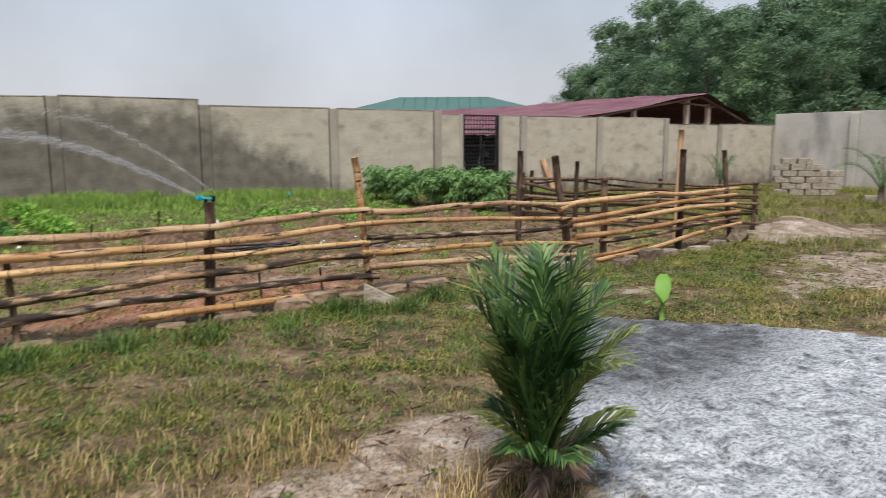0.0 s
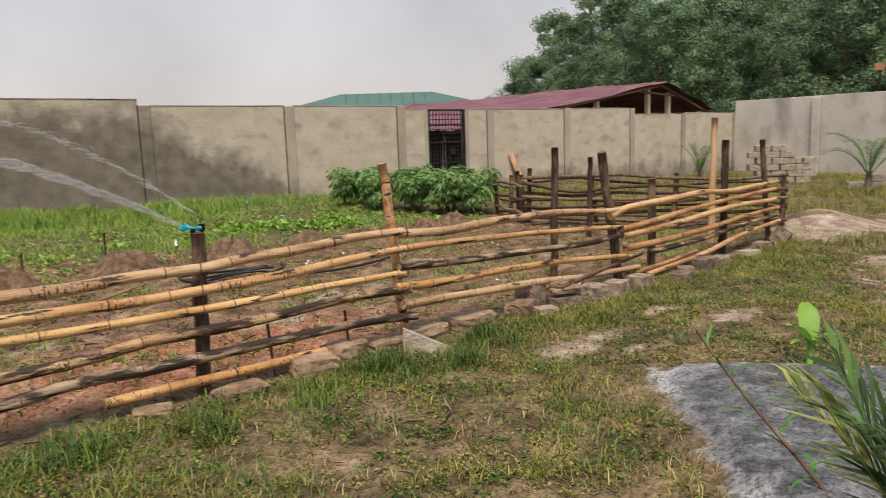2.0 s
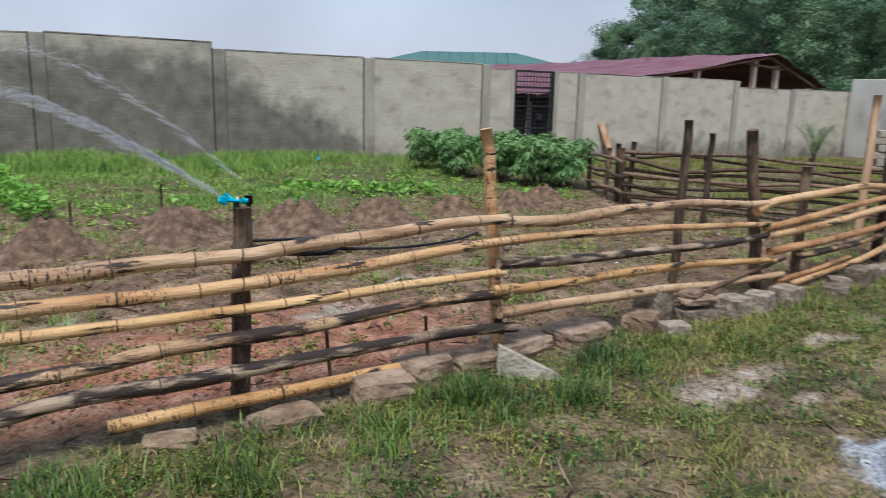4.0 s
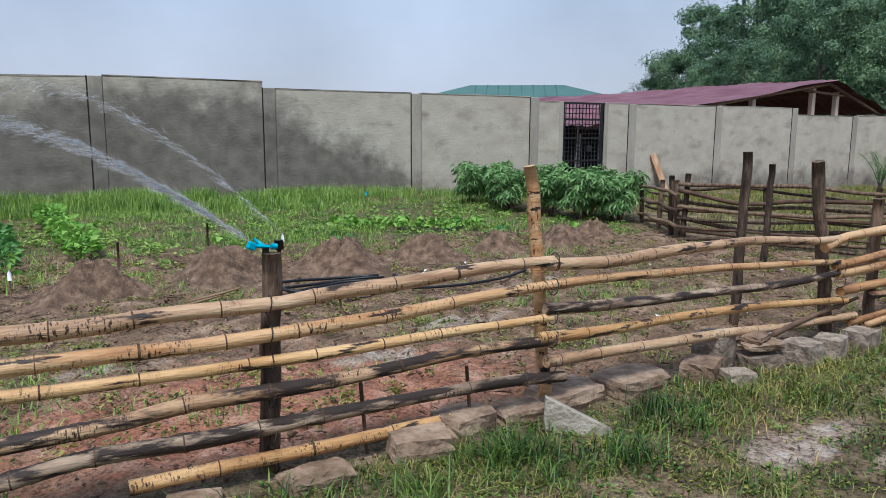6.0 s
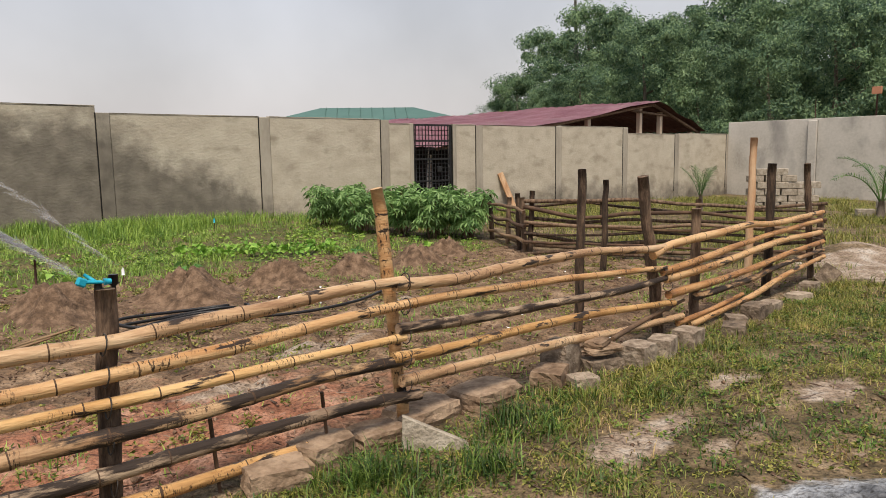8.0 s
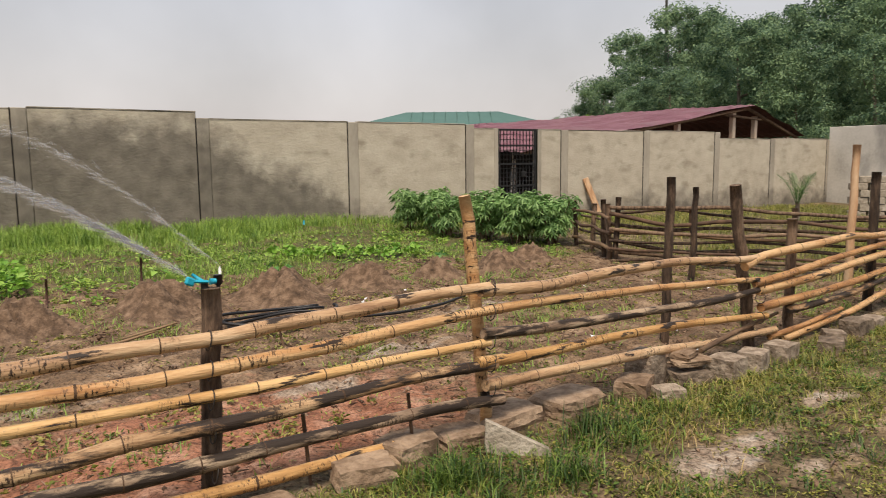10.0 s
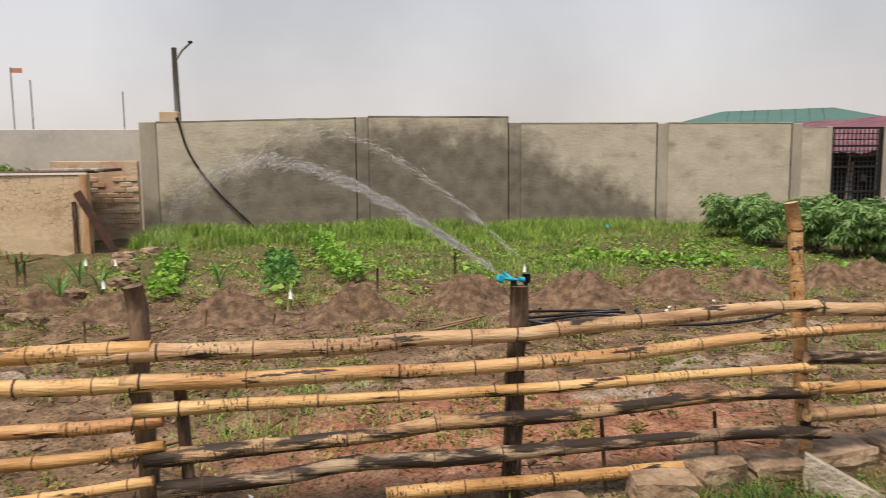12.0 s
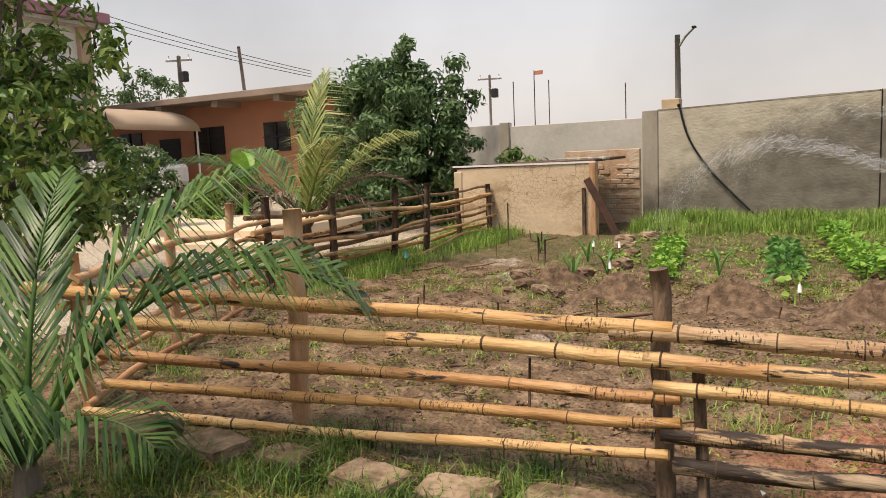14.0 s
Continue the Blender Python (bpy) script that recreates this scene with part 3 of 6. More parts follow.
    gm.data_type, gm.blend_type = "RGBA", "MULTIPLY"
    gm.inputs["Factor"].default_value = 1.0
    lk.new(col, gm.inputs["A"])
    lk.new(gr, gm.inputs["B"])
    lk.new(gm.outputs["Result"], p.inputs["Base Color"])
    p.inputs["Roughness"].default_value = 0.93
    p.inputs["Specular IOR Level"].default_value = 0.25
    nb = nd.new("ShaderNodeTexNoise")
    nb.inputs["Scale"].default_value, nb.inputs["Detail"].default_value = 14, 10
    lk.new(geo.outputs["Position"], nb.inputs["Vector"])
    bp = nd.new("ShaderNodeBump")
    bp.inputs["Strength"].default_value, bp.inputs["Distance"].default_value = 1.0, 0.07
    lk.new(nb.outputs[0], bp.inputs["Height"])
    lk.new(bp.outputs[0], p.inputs["Normal"])
    tagged(ob, "uneven bare earth with thin grass, red garden soil and grey ash", "ground", kind="structure")


build_ground()

# ---- boundary walls ----
WY = 15.2
COLS = [-2.83, 1.28, 4.53, 7.90, 11.15, 14.32, 17.58, 20.87, 23.86, 27.3]
TOPS = [2.44, 2.46, 2.32, 2.32, 2.22, 2.22, 2.24, 2.03, 2.05]


def build_wall():
    w = thing("wall_north", "weathered grey-beige plastered block wall with damp stains", "boundary wall", kind="structure")
    for i, top in enumerate(TOPS):
        x0, x1 = COLS[i] + (0.16 if i == 0 else 0.252), COLS[i + 1] - 0.004
        spans = [(x0, x1)]
        if i == 4:
            spans = [(x0, 12.16), (13.49, x1)]
        for a, b in spans:
            wall = box((b - a, 0.16, top + 0.6), ((a + b) / 2, WY + 0.08, top / 2 - 0.3), bevel=0.012, cuts=3)
            cope = box((b - a, 0.17, 0.02), ((a + b) / 2, WY + 0.08, top + 0.01), cuts=3)
            for v in wall.verts[:] + cope.verts[:]:
                if v.co.z > top - 0.05:
                    v.co.z += random.uniform(-0.012, 0.008) - (0.09 * (b - v.co.x) / (b - a) if i == 0 else 0)
            part("panel", wall, "plaster_wall", w)
            part("coping", cope, "column_concrete", w)
    for i, x in enumerate(COLS):
        top = (2.36 if i == 0 else max(TOPS[max(i - 1, 0)], TOPS[min(i, len(TOPS) - 1)])) if i != 2 else 2.34
        wd = 0.32 if i == 0 else 0.25
        part("column", box((wd, 0.2, top + 0.58), (x + wd / 2 - (0.16 if i == 0 else 0), WY + 0.085, top / 2 - 0.29), bevel=0.01),
             "column_concrete", w)
        # open joint beside each column
        part("joint", box((0.022, 0.012, top), (x - 0.014, WY - 0.004, top / 2), bevel=0), "joint_shade_black", w)
    for x in (12.10, 13.55):
        part("gate_pier", box((0.12, 0.22, 2.85), (x, WY + 0.09, 0.82), bevel=0.01), "column_concrete", w)
    # wall that turns towards the walker on the east side
    e = thing("wall_east", "long grey plastered block wall with slim buttresses", "boundary wall", kind="structure")
    y = 15.2
    k = 0
    while y > -9:
        y2 = y - 3.4
        part("panel", box((0.16, 3.38, 3.4), (27.5 - 0.03 * k, (y + y2) / 2, 0.8 + 0.0 * k), bevel=0.012), "plaster_grey", e)
        part("buttress", box((0.22, 0.3, 3.3), (27.42 - 0.03 * k, y2 + 0.15, 0.78), bevel=0.012), "white_paint" if k == 1 else "plaster_grey", e)
        part("iron_bar", tube([(27.5, y2 + 0.15, 2.3), (27.5, y2 + 0.15, 3.15)], [0.015, 0.015], 6), "rust_metal", e)
        y = y2
        k += 1
    # wall further back on the west side
    f = thing("wall_west", "grey block wall behind the small hut", "boundary wall", kind="structure")
    for x0, x1, top in ((-9.2, -6.6, 2.36), (-6.6, -2.7, 2.3)):
        part("panel", box((x1 - x0 - 0.01, 0.16, top + 0.6), ((x0 + x1) / 2, 16.8, top / 2 - 0.3), bevel=0.012), "plaster_grey", f)
        part("column", box((0.25, 0.2, top + 0.66), (x1 - 0.14, 16.78, top / 2 - 0.29), bevel=0.01), "column_concrete", f)
    part("return_panel", box((0.16, 1.4, 2.9), (-2.86, 16.02, 0.9), bevel=0.01), "plaster_wall", f)
    part("pier", box((0.36, 0.3, 3.2), (-2.45, 15.5, 0.98), bevel=0.015), "plaster_tan", f)
    # plain walls that close the place behind the walker
    s = thing("wall_south", "plain plastered wall closing the plot", "boundary wall", kind="structure")
    part("panel", box((52, 0.16, 2.6), (1.5, -11.5, 1.0)), "plaster_grey", s)


build_wall()


def build_gate():
    g = thing("metal_gate", "black welded iron gate with bars, closed in the wall", "gate", (12.825, WY + 0.06, 0))
    w, h = 1.3, 2.24
    for x in (-w / 2 + 0.03, w / 2 - 0.03):
        part("gate_frame", box((0.06, 0.05, h - 0.05), (x, 0, h / 2 + 0.02)), "black_metal", g)
    for z in (0.08, 0.74, 1.32, 1.8, h - 0.03):
        part("cross_rail", box((w - 0.13, 0.04, 0.05), (0, 0, z)), "black_metal", g)
    for i in range(11):
        x = -w / 2 + 0.11 + i * (w - 0.22) / 10
        part("bar", tube([(x, 0.005, 0.08), (x, 0.005, h - 0.03)], [0.012, 0.012], 6), "black_metal", g)
    for z in (0.2, 0.32, 0.44, 0.56, 0.66, 0.86, 0.97, 1.08, 1.2, 1.44, 1.56, 1.68, 1.95, 2.08):
        part("thin_rail", box((w - 0.13, 0.014, 0.02), (0, 0.03, z)), "black_metal", g)
    part("lock_box", box((0.12, 0.06, 0.16), (0.2, -0.03, 1.05), bevel=0.01), "black_metal", g)
    for i, (x, y, top, lean) in enumerate(((13.4, 17.2, 1.5, 0.12), (13.75, 17.4, 1.35, -0.06), (14.2, 17.3, 1.62, 0.16), (14.5, 17.5, 1.45, 0.1), (13.05, 17.3, 0.9, -0.1))):
        p = thing("leaning_pole", "thin pale pole standing inside the shed behind the gate", "pole", (x, y, 0), group="poles in the shed")
        part("pole", tube([(0, 0, -0.05), (lean, 0.1, top)], [0.028, 0.02], 6), "plaster_grey", p)


build_gate()


# ---- shed, houses beyond the wall ----
def build_shed():
    s = thing("open_shed", "open shed with a faded maroon corrugated roof on timber posts", "shed", (0, 0, 0))
    rid0, rid1 = Vector((24.8, 16.5, 3.3)), Vector((17.5, 34, 2.95))
    lef0, lef1 = Vector((14.0, 16.6, 1.66)), Vector((9.0, 34, 1.6))
    rig0, rig1 = Vector((28.1, 16.5, 2.22)), Vector((22.5, 34, 1.9))

    def slope(a0, a1, b0, b1, nm, matn):
        bm = bmesh.new()
        nl, nw = 110, 6
        rows = []
        for i in range(nl + 1):
            t = i / nl
            a, b = a0.lerp(a1, t), b0.lerp(b1, t)
            dz = 0.03 * (i % 2) + 0.02 * math.sin(i * 0.5)
            rows.append([bm.verts.new(a.lerp(b, j / nw) + Vector((0, 0, dz + 0.05 * math.sin(j * 2.0 + t * 9)))) for j in range(nw + 1)])
        for r0, r1 in zip(rows, rows[1:]):
            for j in range(nw):
                bm.faces.new((r0[j], r0[j + 1], r1[j + 1], r1[j]))
        bmesh.ops.solidify(bm, geom=bm.faces[:], thickness=0.01)
        part(nm, bm, matn, s)

    slope(rid0, rid1, lef0, lef1, "roof_sheet", "maroon_sheet")
    slope(rid0, rid1, rig0, rig1, "roof_sheet", "rust_metal")
    for x, z in ((15.3, 1.75), (17.9, 2.15), (21.2, 2.65), (24.2, 3.1), (25.5, 2.95), (27.6, 2.2)):
        part("post", box((0.16, 0.16, z + 0.5), (x, 17.0, z / 2 - 0.25)), "canvas", s)
    part("rafter", tube([(14.2, 16.8, 1.6), (24.8, 16.8, 3.2)], [0.06, 0.06], 6), "old_wood", s)
    part("rafter", tube([(28.0, 16.8, 2.14), (24.8, 16.8, 3.2)], [0.06, 0.06], 6), "old_wood", s)
    part("tie_beam", tube([(23.6, 16.9, 2.95), (26.2, 16.9, 2.8)], [0.05, 0.05], 6), "old_wood", s)
    # the shed's inner shade is put into black walls and an added screen
    part("back_wall", box((16, 0.15, 2.6), (18.5, 30, 1.0)), "joint_shade_black", s)
    part("inner_wall", box((0.15, 13, 2.3), (25.2, 23.5, 0.8)), "joint_shade_black", s)
    part("partition", box((17.5, 0.3, 2.0), (17.2, 20.5, 0.6)), "joint_shade_black", s)


build_shed()


def hip_house(name, label, centre, size, eave, ridge, rz, roofm, wallm, cat="house"):
    h = thing(name, label, cat, (*centre, 0), rz)
    a, b = size
    part("wall", box((a - 0.8, b - 0.8, eave + 0.3), (0, 0, eave / 2 - 0.15)), wallm, h)
    bm = bmesh.new()
    v = [bm.verts.new(p) for p in ((-a / 2, -b / 2, eave), (a / 2, -b / 2, eave), (a / 2, b / 2, eave), (-a / 2, b / 2, eave),
                                   (-a / 2 + b / 2, 0, ridge), (a / 2 - b / 2, 0, ridge))]
    for f in ((0, 1, 5, 4), (2, 3, 4, 5), (1, 2, 5), (3, 0, 4), (0, 3, 2, 1)):
        bm.faces.new([v[i] for i in f])
    roof = part("roof", bm, roofm, h)
    for i in range(int(a / 0.9)):
        x = -a / 2 + 0.5 + i * 0.9
        if abs(x) < a / 2 - b / 2:
            part("roof_rib", tube([(x, -b / 2, eave + 0.03), (x, -0.1, ridge + 0.02)], [0.025, 0.025], 4), roofm, roof)
    for x in (-a / 4, a / 4):
        part("window", box((1.4, 0.1, 1.2), (x, -b / 2 + 0.38, eave - 1.2)), "glass_dark", h)


hip_house("green_roof_house", "distant bungalow with a green hipped metal roof", (33.5, 50), (16.5, 9), 3.9, 5.3, -33, "green_sheet", "plaster_tan")


def build_left_buildings():
    b = thing("orange_building", "single-storey terracotta-rendered building with a flat concrete roof", "building", (-18.2, 19.5, 0.95))
    b.scale = (1, 1, 0.8)
    part("wall", box((11, 5, 3.6), (0, 0, 1.5)), "orange_render", b)
    part("roof_slab", box((12, 6.4, 0.24), (0.2, -0.4, 3.42), bevel=0.02), "roof_slab", b)
    for i in range(5):
        part("roof_beam", box((0.24, 1.0, 0.22), (-4.8 + i * 2.4, -3.0, 3.19)), "roof_slab", b)
    for x, wd in ((-2.6, 1.1), (1.1, 1.3), (3.9, 1.0)):
        win = part("window", box((wd, 0.08, 1.1), (x, -2.5, 1.9)), "glass_dark", b)
        part("window_frame", box((0.05, 0.1, 1.1), (x, -2.53, 1.9)), "black_metal", win)
        part("window_frame", box((wd, 0.1, 0.05), (x, -2.535, 1.9)), "black_metal", win)
    part("door", box((0.95, 0.08, 2.1), (-0.7, -2.5, 1.05)), "black_metal", b)
    for i in range(9):
        part("rebar", tube([(-3 + i * 0.9, 1.5, 3.5), (-3 + i * 0.9, 1.5, 4.1)], [0.012, 0.012], 4), "rust_metal", b)
    part("wall_lamp", box((0.14, 0.1, 0.12), (4.9, -2.62, 2.95), bevel=0.03), "white_plastic", b)
    w = thing("white_building", "two-storey white rendered house with maroon eaves", "building", (-24.6, 10.6, 0.5))
    part("wall", box((10, 8, 6.0), (0, 0, 2.8)), "white_paint", w)
    part("trim_band", box((0.35, 0.4, 5.6), (5.0, 4.0, 2.7)), "plaster_tan", w)
    part("fascia", box((11.2, 9.2, 0.3), (0, 0, 5.75), bevel=0.02), "maroon_sheet", w)
    part("soffit", box((10.9, 8.9, 0.12), (0, 0, 5.52)), "plaster_grey", w)
    part("gutter", tube([(5.3, 4.2, 5.4), (5.3, 4.2, 4.9), (5.05, 4.05, 4.8)], [0.06] * 3, 6), "rust_metal", w)
    for y in (-2, 1.5):
        part("window", box((0.1, 1.2, 1.2), (5.0, y, 3.9)), "glass_dark", w)
    c = thing("carport", "beige fabric carport canopy on thin steel legs", "carport", (-18.0, 13.8, 0.93))
    bm = bmesh.new()
    rows = []
    for i in range(13):
        a = math.pi * i / 12
        rows.append([bm.verts.new((2.2 * math.cos(a), -1.6 + 3.2 * j / 4, 1.75 + 0.72 * math.sin(a))) for j in range(5)])
    for r0, r1 in zip(rows, rows[1:]):
        for j in range(4):
            bm.faces.new((r0[j], r0[j + 1], r1[j + 1], r1[j])).smooth = True
    bmesh.ops.solidify(bm, geom=bm.faces[:], thickness=0.02)
    part("canopy", bm, "canvas", c)
    for x in (-2.15, 2.15):
        for y in (-1.5, 1.5):
            part("leg", tube([(x, y, 0), (x, y, 1.78)], [0.03, 0.03], 6), "white_paint", c)
    car = thing("car", "pale silver car parked under the canopy", "car", (-17.6, 13.8, 0.91), 90)
    bm = box((1.7, 4.2, 0.62), (0, 0, 0.55), bevel=0.12)
    part("body", bm, "car_paint", car)
    cab = part("cabin", box((1.5, 2.2, 0.55), (0, -0.1, 1.1), bevel=0.16), "car_paint", car)
    part("windscreen", box((1.3, 0.05, 0.36), (0, 1.0, 1.1), rot=(28, 0, 0)), "glass_dark", cab)
    for sx in (-0.76, 0.76):
        part("side_window", box((0.03, 1.6, 0.3), (sx, -0.1, 1.14)), "glass_dark", cab)
        for y in (-1.3, 1.3):
            wh = part("wheel", tube([(sx - 0.1, y, 0.31), (sx + 0.1, y, 0.31)], [0.31, 0.31], 16), "black_plastic", car)
            part("rim", tube([(sx - 0.11, y, 0.31), (sx + 0.11, y, 0.31)], [0.18, 0.18], 10), "car_paint", wh)
    # low terrace step of the yard
    t = thing("terrace_step", "pale cement terrace edge of the yard", "terrace", kind="structure")
    part("slab", box((6.5, 3.0, 0.3), (-11.2, 10.6, 0.34), bevel=0.04), "canvas", t)
    part("slab", box((3.2, 1.2, 0.34), (-9.0, 9.0, 0.16), bevel=0.04), "canvas", t)


build_left_buildings()


def build_hut():
    h = thing("garden_hut", "low tan-plastered hut with cracked render and thin slab roof", "hut", (0, 0, 0))
    part("front_wall", box((2.9, 0.18, 1.62), (-4.78, 12.95, 0.55), (0, 0, -7), bevel=0.015, cuts=5, jitter=0.006), "plaster_hut", h)
    part("side_wall", box((0.18, 2.4, 1.55), (-6.2, 14.2, 0.5), bevel=0.015), "plaster_hut", h)
    part("end_post", box((0.12, 0.2, 1.62), (-3.30, 12.74, 0.56), bevel=0.012), "raw_wood", h)
    slab = part("roof_slab", box((3.2, 1.5, 0.05), (-4.75, 13.6, 1.39), (1.5, -1.0, -7), bevel=0.01), "rust_metal", h)
    part("roof_edge", box((3.1, 0.05, 0.035), (-4.78, 12.86, 1.375), (0, 0, -7)), "white_paint", h)
    for i in range(5):
        part("roof_stone", box((0.22, 0.14, 0.07), (-4.0 + 0.2 * i, 13.1, 1.43), (0, 0, 20 * i), bevel=0.02), "column_concrete", slab)
    b = thing("brick_wall", "flaking brick wall with worn plaster beside the hut", "wall", kind="structure")
    part("core", box((1.55, 0.16, 1.95), (-3.65, 14.52, 0.62), bevel=0.01), "red_brick", b)
    me = None
    for r in range(12):
        for c in range(6):
            x = -4.3 + c * 0.24 + (0.12 if r % 2 else 0)
            if x > -2.95 or random.random() < 0.3 or r > 9:
                continue
            if me is None:
                ob = part("brick", box((0.215, 0.03, 0.085), bevel=0.008), "red_brick", b)
                me = ob.data
            else:
                ob = new("brick", me)
                ob.parent = b
            ob.location = (x, 14.432 + random.uniform(-0.006, 0.006), 0.35 + r * 0.1)
    p = thing("leaning_plank", "dark weathered plank leaning beside the hut", "plank", (-2.92, 12.62, gzf(-2.9, 12.6) + 0.02))
    part("board", box((0.13, 0.05, 1.15), (-0.22, 0.05, 0.50), (0, -27, 12), bevel=0.008), "rust_metal", p)
    part("batten", box((0.06, 0.06, 0.9), (-0.55, 0.05, 0.40), (0, 0, 0), bevel=0.006), "old_wood", p)


build_hut()


# ---- poles and wires ----
def build_poles():
    d = thing("lamp_pole", "weathered timber pole with a short bent arm behind the wall", "pole", (-3.0, 19.2, 0))
    part("pole", tube([(0, 0, 0), (0, 0, 2.5), (-0.02, 0, 4.42)], [0.085, 0.08, 0.065], 10), "pole_wood", d)
    part("arm", tube([(0, 0, 4.1), (0.18, -0.05, 4.35), (0.42, -0.1, 4.55)], [0.03, 0.03, 0.025], 6), "pole_wood", d)
    part("bracket", box((0.1, 0.14, 0.05), (0.4, -0.1, 4.55), bevel=0.01), "black_metal", d)
    c = thing("wall_cable", "black cable hanging down over the plastered wall", "cable")
    part("cable", tube(smooth_line([(-2.25, WY - 0.03, 2.44), (-2.05, WY - 0.05, 1.75), (-1.6, WY - 0.05, 1.05), (-0.95, WY - 0.06, 0.35), (-0.7, WY - 0.1, 0.12)], 0.1),
                       [0.022] * len(smooth_line([(-2.25, WY - 0.03, 2.44), (-2.05, WY - 0.05, 1.75), (-1.6, WY - 0.05, 1.05), (-0.95, WY - 0.06, 0.35), (-0.7, WY - 0.1, 0.12)], 0.1)), 6), "black_plastic", c)
    part("bracket", box((0.06, 0.04, 0.06), (-2.25, WY - 0.015, 2.42)), "black_metal", c)
    spots = (("utility_pole", -24.4, 50, 7.2, 0.12, 0), ("utility_pole", -47.5, 46, 8.3, 0.16, 0), ("leaning_pole", -42.5, 34, 7.0, 0.1, 0.6))
    for nm, az, dist, top, r, lean in spots:
        a = radians(az)
        x, y = 0.57 + dist * math.sin(a), -0.2 + dist * math.cos(a)
        o = thing(nm, "distant grey utility pole against the sky", "utility pole", (x, y, 0))
        part("pole", tube([(0, 0, 0), (-lean, 0, top)], [r, r * 0.7], 8), "pole_wood", o)
        if not lean:
            part("crossarm", box((1.6, 0.1, 0.1), (0, 0, top - 0.25), (0, 0, 20)), "pole_wood", o)
            for k in range(3):
                part("insulator", tube([(-0.6 + 0.6 * k, 0.2 * (k - 1), top - 0.2), (-0.6 + 0.6 * k, 0.2 * (k - 1), top + 0.05)], [0.06, 0.04], 6), "white_plastic", o)
            part("transformer", box((0.4, 0.4, 0.6), (0.35, 0, top - 1.2), bevel=0.05), "black_metal", o)
    a = radians(-47.5)
    px, py = 0.57 + 46 * math.sin(a), -0.2 + 46 * math.cos(a)
    for k in range(3):
        wv = thing("power_line", "thin overhead electric wire", "power line", group="overhead wires")
        pts = []
        for i in range(25):
            t = i / 24
            az = -58 + 20 * t
            x, y = 0.57 + 40 * math.sin(radians(az)), -0.2 + 40 * math.cos(radians(az))
            pts.append((x, y, 9.9 - 3.6 * t - 0.5 * t * (1 - t) + k * (0.35 - 0.2 * t)))
        part("wire", tube(pts, [0.016] * len(pts), 4), "wire", wv)
    for az, h in ((-22.6, 4.6), (-21.0, 5.0), (-19.9, 4.6), (-14.2, 4.3)):
        a = radians(az)
        o = thing("wall_rod", "thin steel rod standing behind the far wall", "rod", (0.57 + 30 * math.sin(a), -0.2 + 30 * math.cos(a), 0))
        part("rod", tube([(0, 0, 0), (0, 0, h)], [0.02, 0.02], 5), "rust_metal", o)
        if az == -21.0:
            part("flag", box((0.35, 0.02, 0.16), (0.2, 0, h - 0.1)), "orange_render", o)
    o = thing("orange_sign", "small orange sign on a thin post beyond the wall", "sign", (29.2, 10.6, 0))
    part("post", tube([(0, 0, -0.3), (0, 0, 3.4)], [0.03, 0.03], 6), "rust_metal", o)
    part("board", box((0.1, 0.32, 0.26), (-0.05, 0, 3.45), bevel=0.01), "orange_render", o)
    # hill strip whose haze is only its pale colour
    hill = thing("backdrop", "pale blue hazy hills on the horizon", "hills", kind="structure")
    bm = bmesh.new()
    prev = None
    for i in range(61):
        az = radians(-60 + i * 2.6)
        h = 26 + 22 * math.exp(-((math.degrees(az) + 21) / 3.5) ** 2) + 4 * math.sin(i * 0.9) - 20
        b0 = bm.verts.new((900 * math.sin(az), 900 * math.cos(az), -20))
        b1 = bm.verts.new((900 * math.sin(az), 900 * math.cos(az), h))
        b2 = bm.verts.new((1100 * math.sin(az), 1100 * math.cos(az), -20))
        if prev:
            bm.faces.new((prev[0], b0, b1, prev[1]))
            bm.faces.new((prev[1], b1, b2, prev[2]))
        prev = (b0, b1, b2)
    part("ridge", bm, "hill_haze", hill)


build_poles()


# ---- fences ----
def lash(p, r, parent):
    """A turn of thin wire round a rail and its post."""
    pts = [(p[0] + 0.5 * r * math.sin(a) * 0.4, p[1] + r * 1.05 * math.cos(a), p[2] + r * 1.05 * math.sin(a)) for a in np.linspace(0, 2 * math.pi, 11)]
    part("lashing", tube(pts, [0.0032] * 11, 4), "wire", parent)


def post(parent, x, y, top, r, lean=(0, 0), matn="old_wood", seed=0, knots=True):
    z0 = gzf(x, y) - 0.25
    rr = np.random.default_rng(seed)
    n = 12
    pts, rad = [], []
    for i in range(n + 1):
        t = i / n
        pts.append((x + lean[0] * max(0, t - 0.15) + rr.normal(0, 0.004), y + lean[1] * t + rr.normal(0, 0.004), z0 + (top - z0) * t))
        rad.append(r * (1.04 - 0.1 * t) * (1 + rr.normal(0, 0.035)))
    return part("post", tube(pts, rad, 9), matn, parent)


def rail(parent, keys, r, matn, seed, wob=0.01, off=0.055):
    k = [(x, float(fence_y(x)) - off, z) for x, z in keys]
    ob = part("rail", bamboo(k, r, wob, seed), matn, parent)
    ob.data.materials.append(M["node_ring"])
    return ob


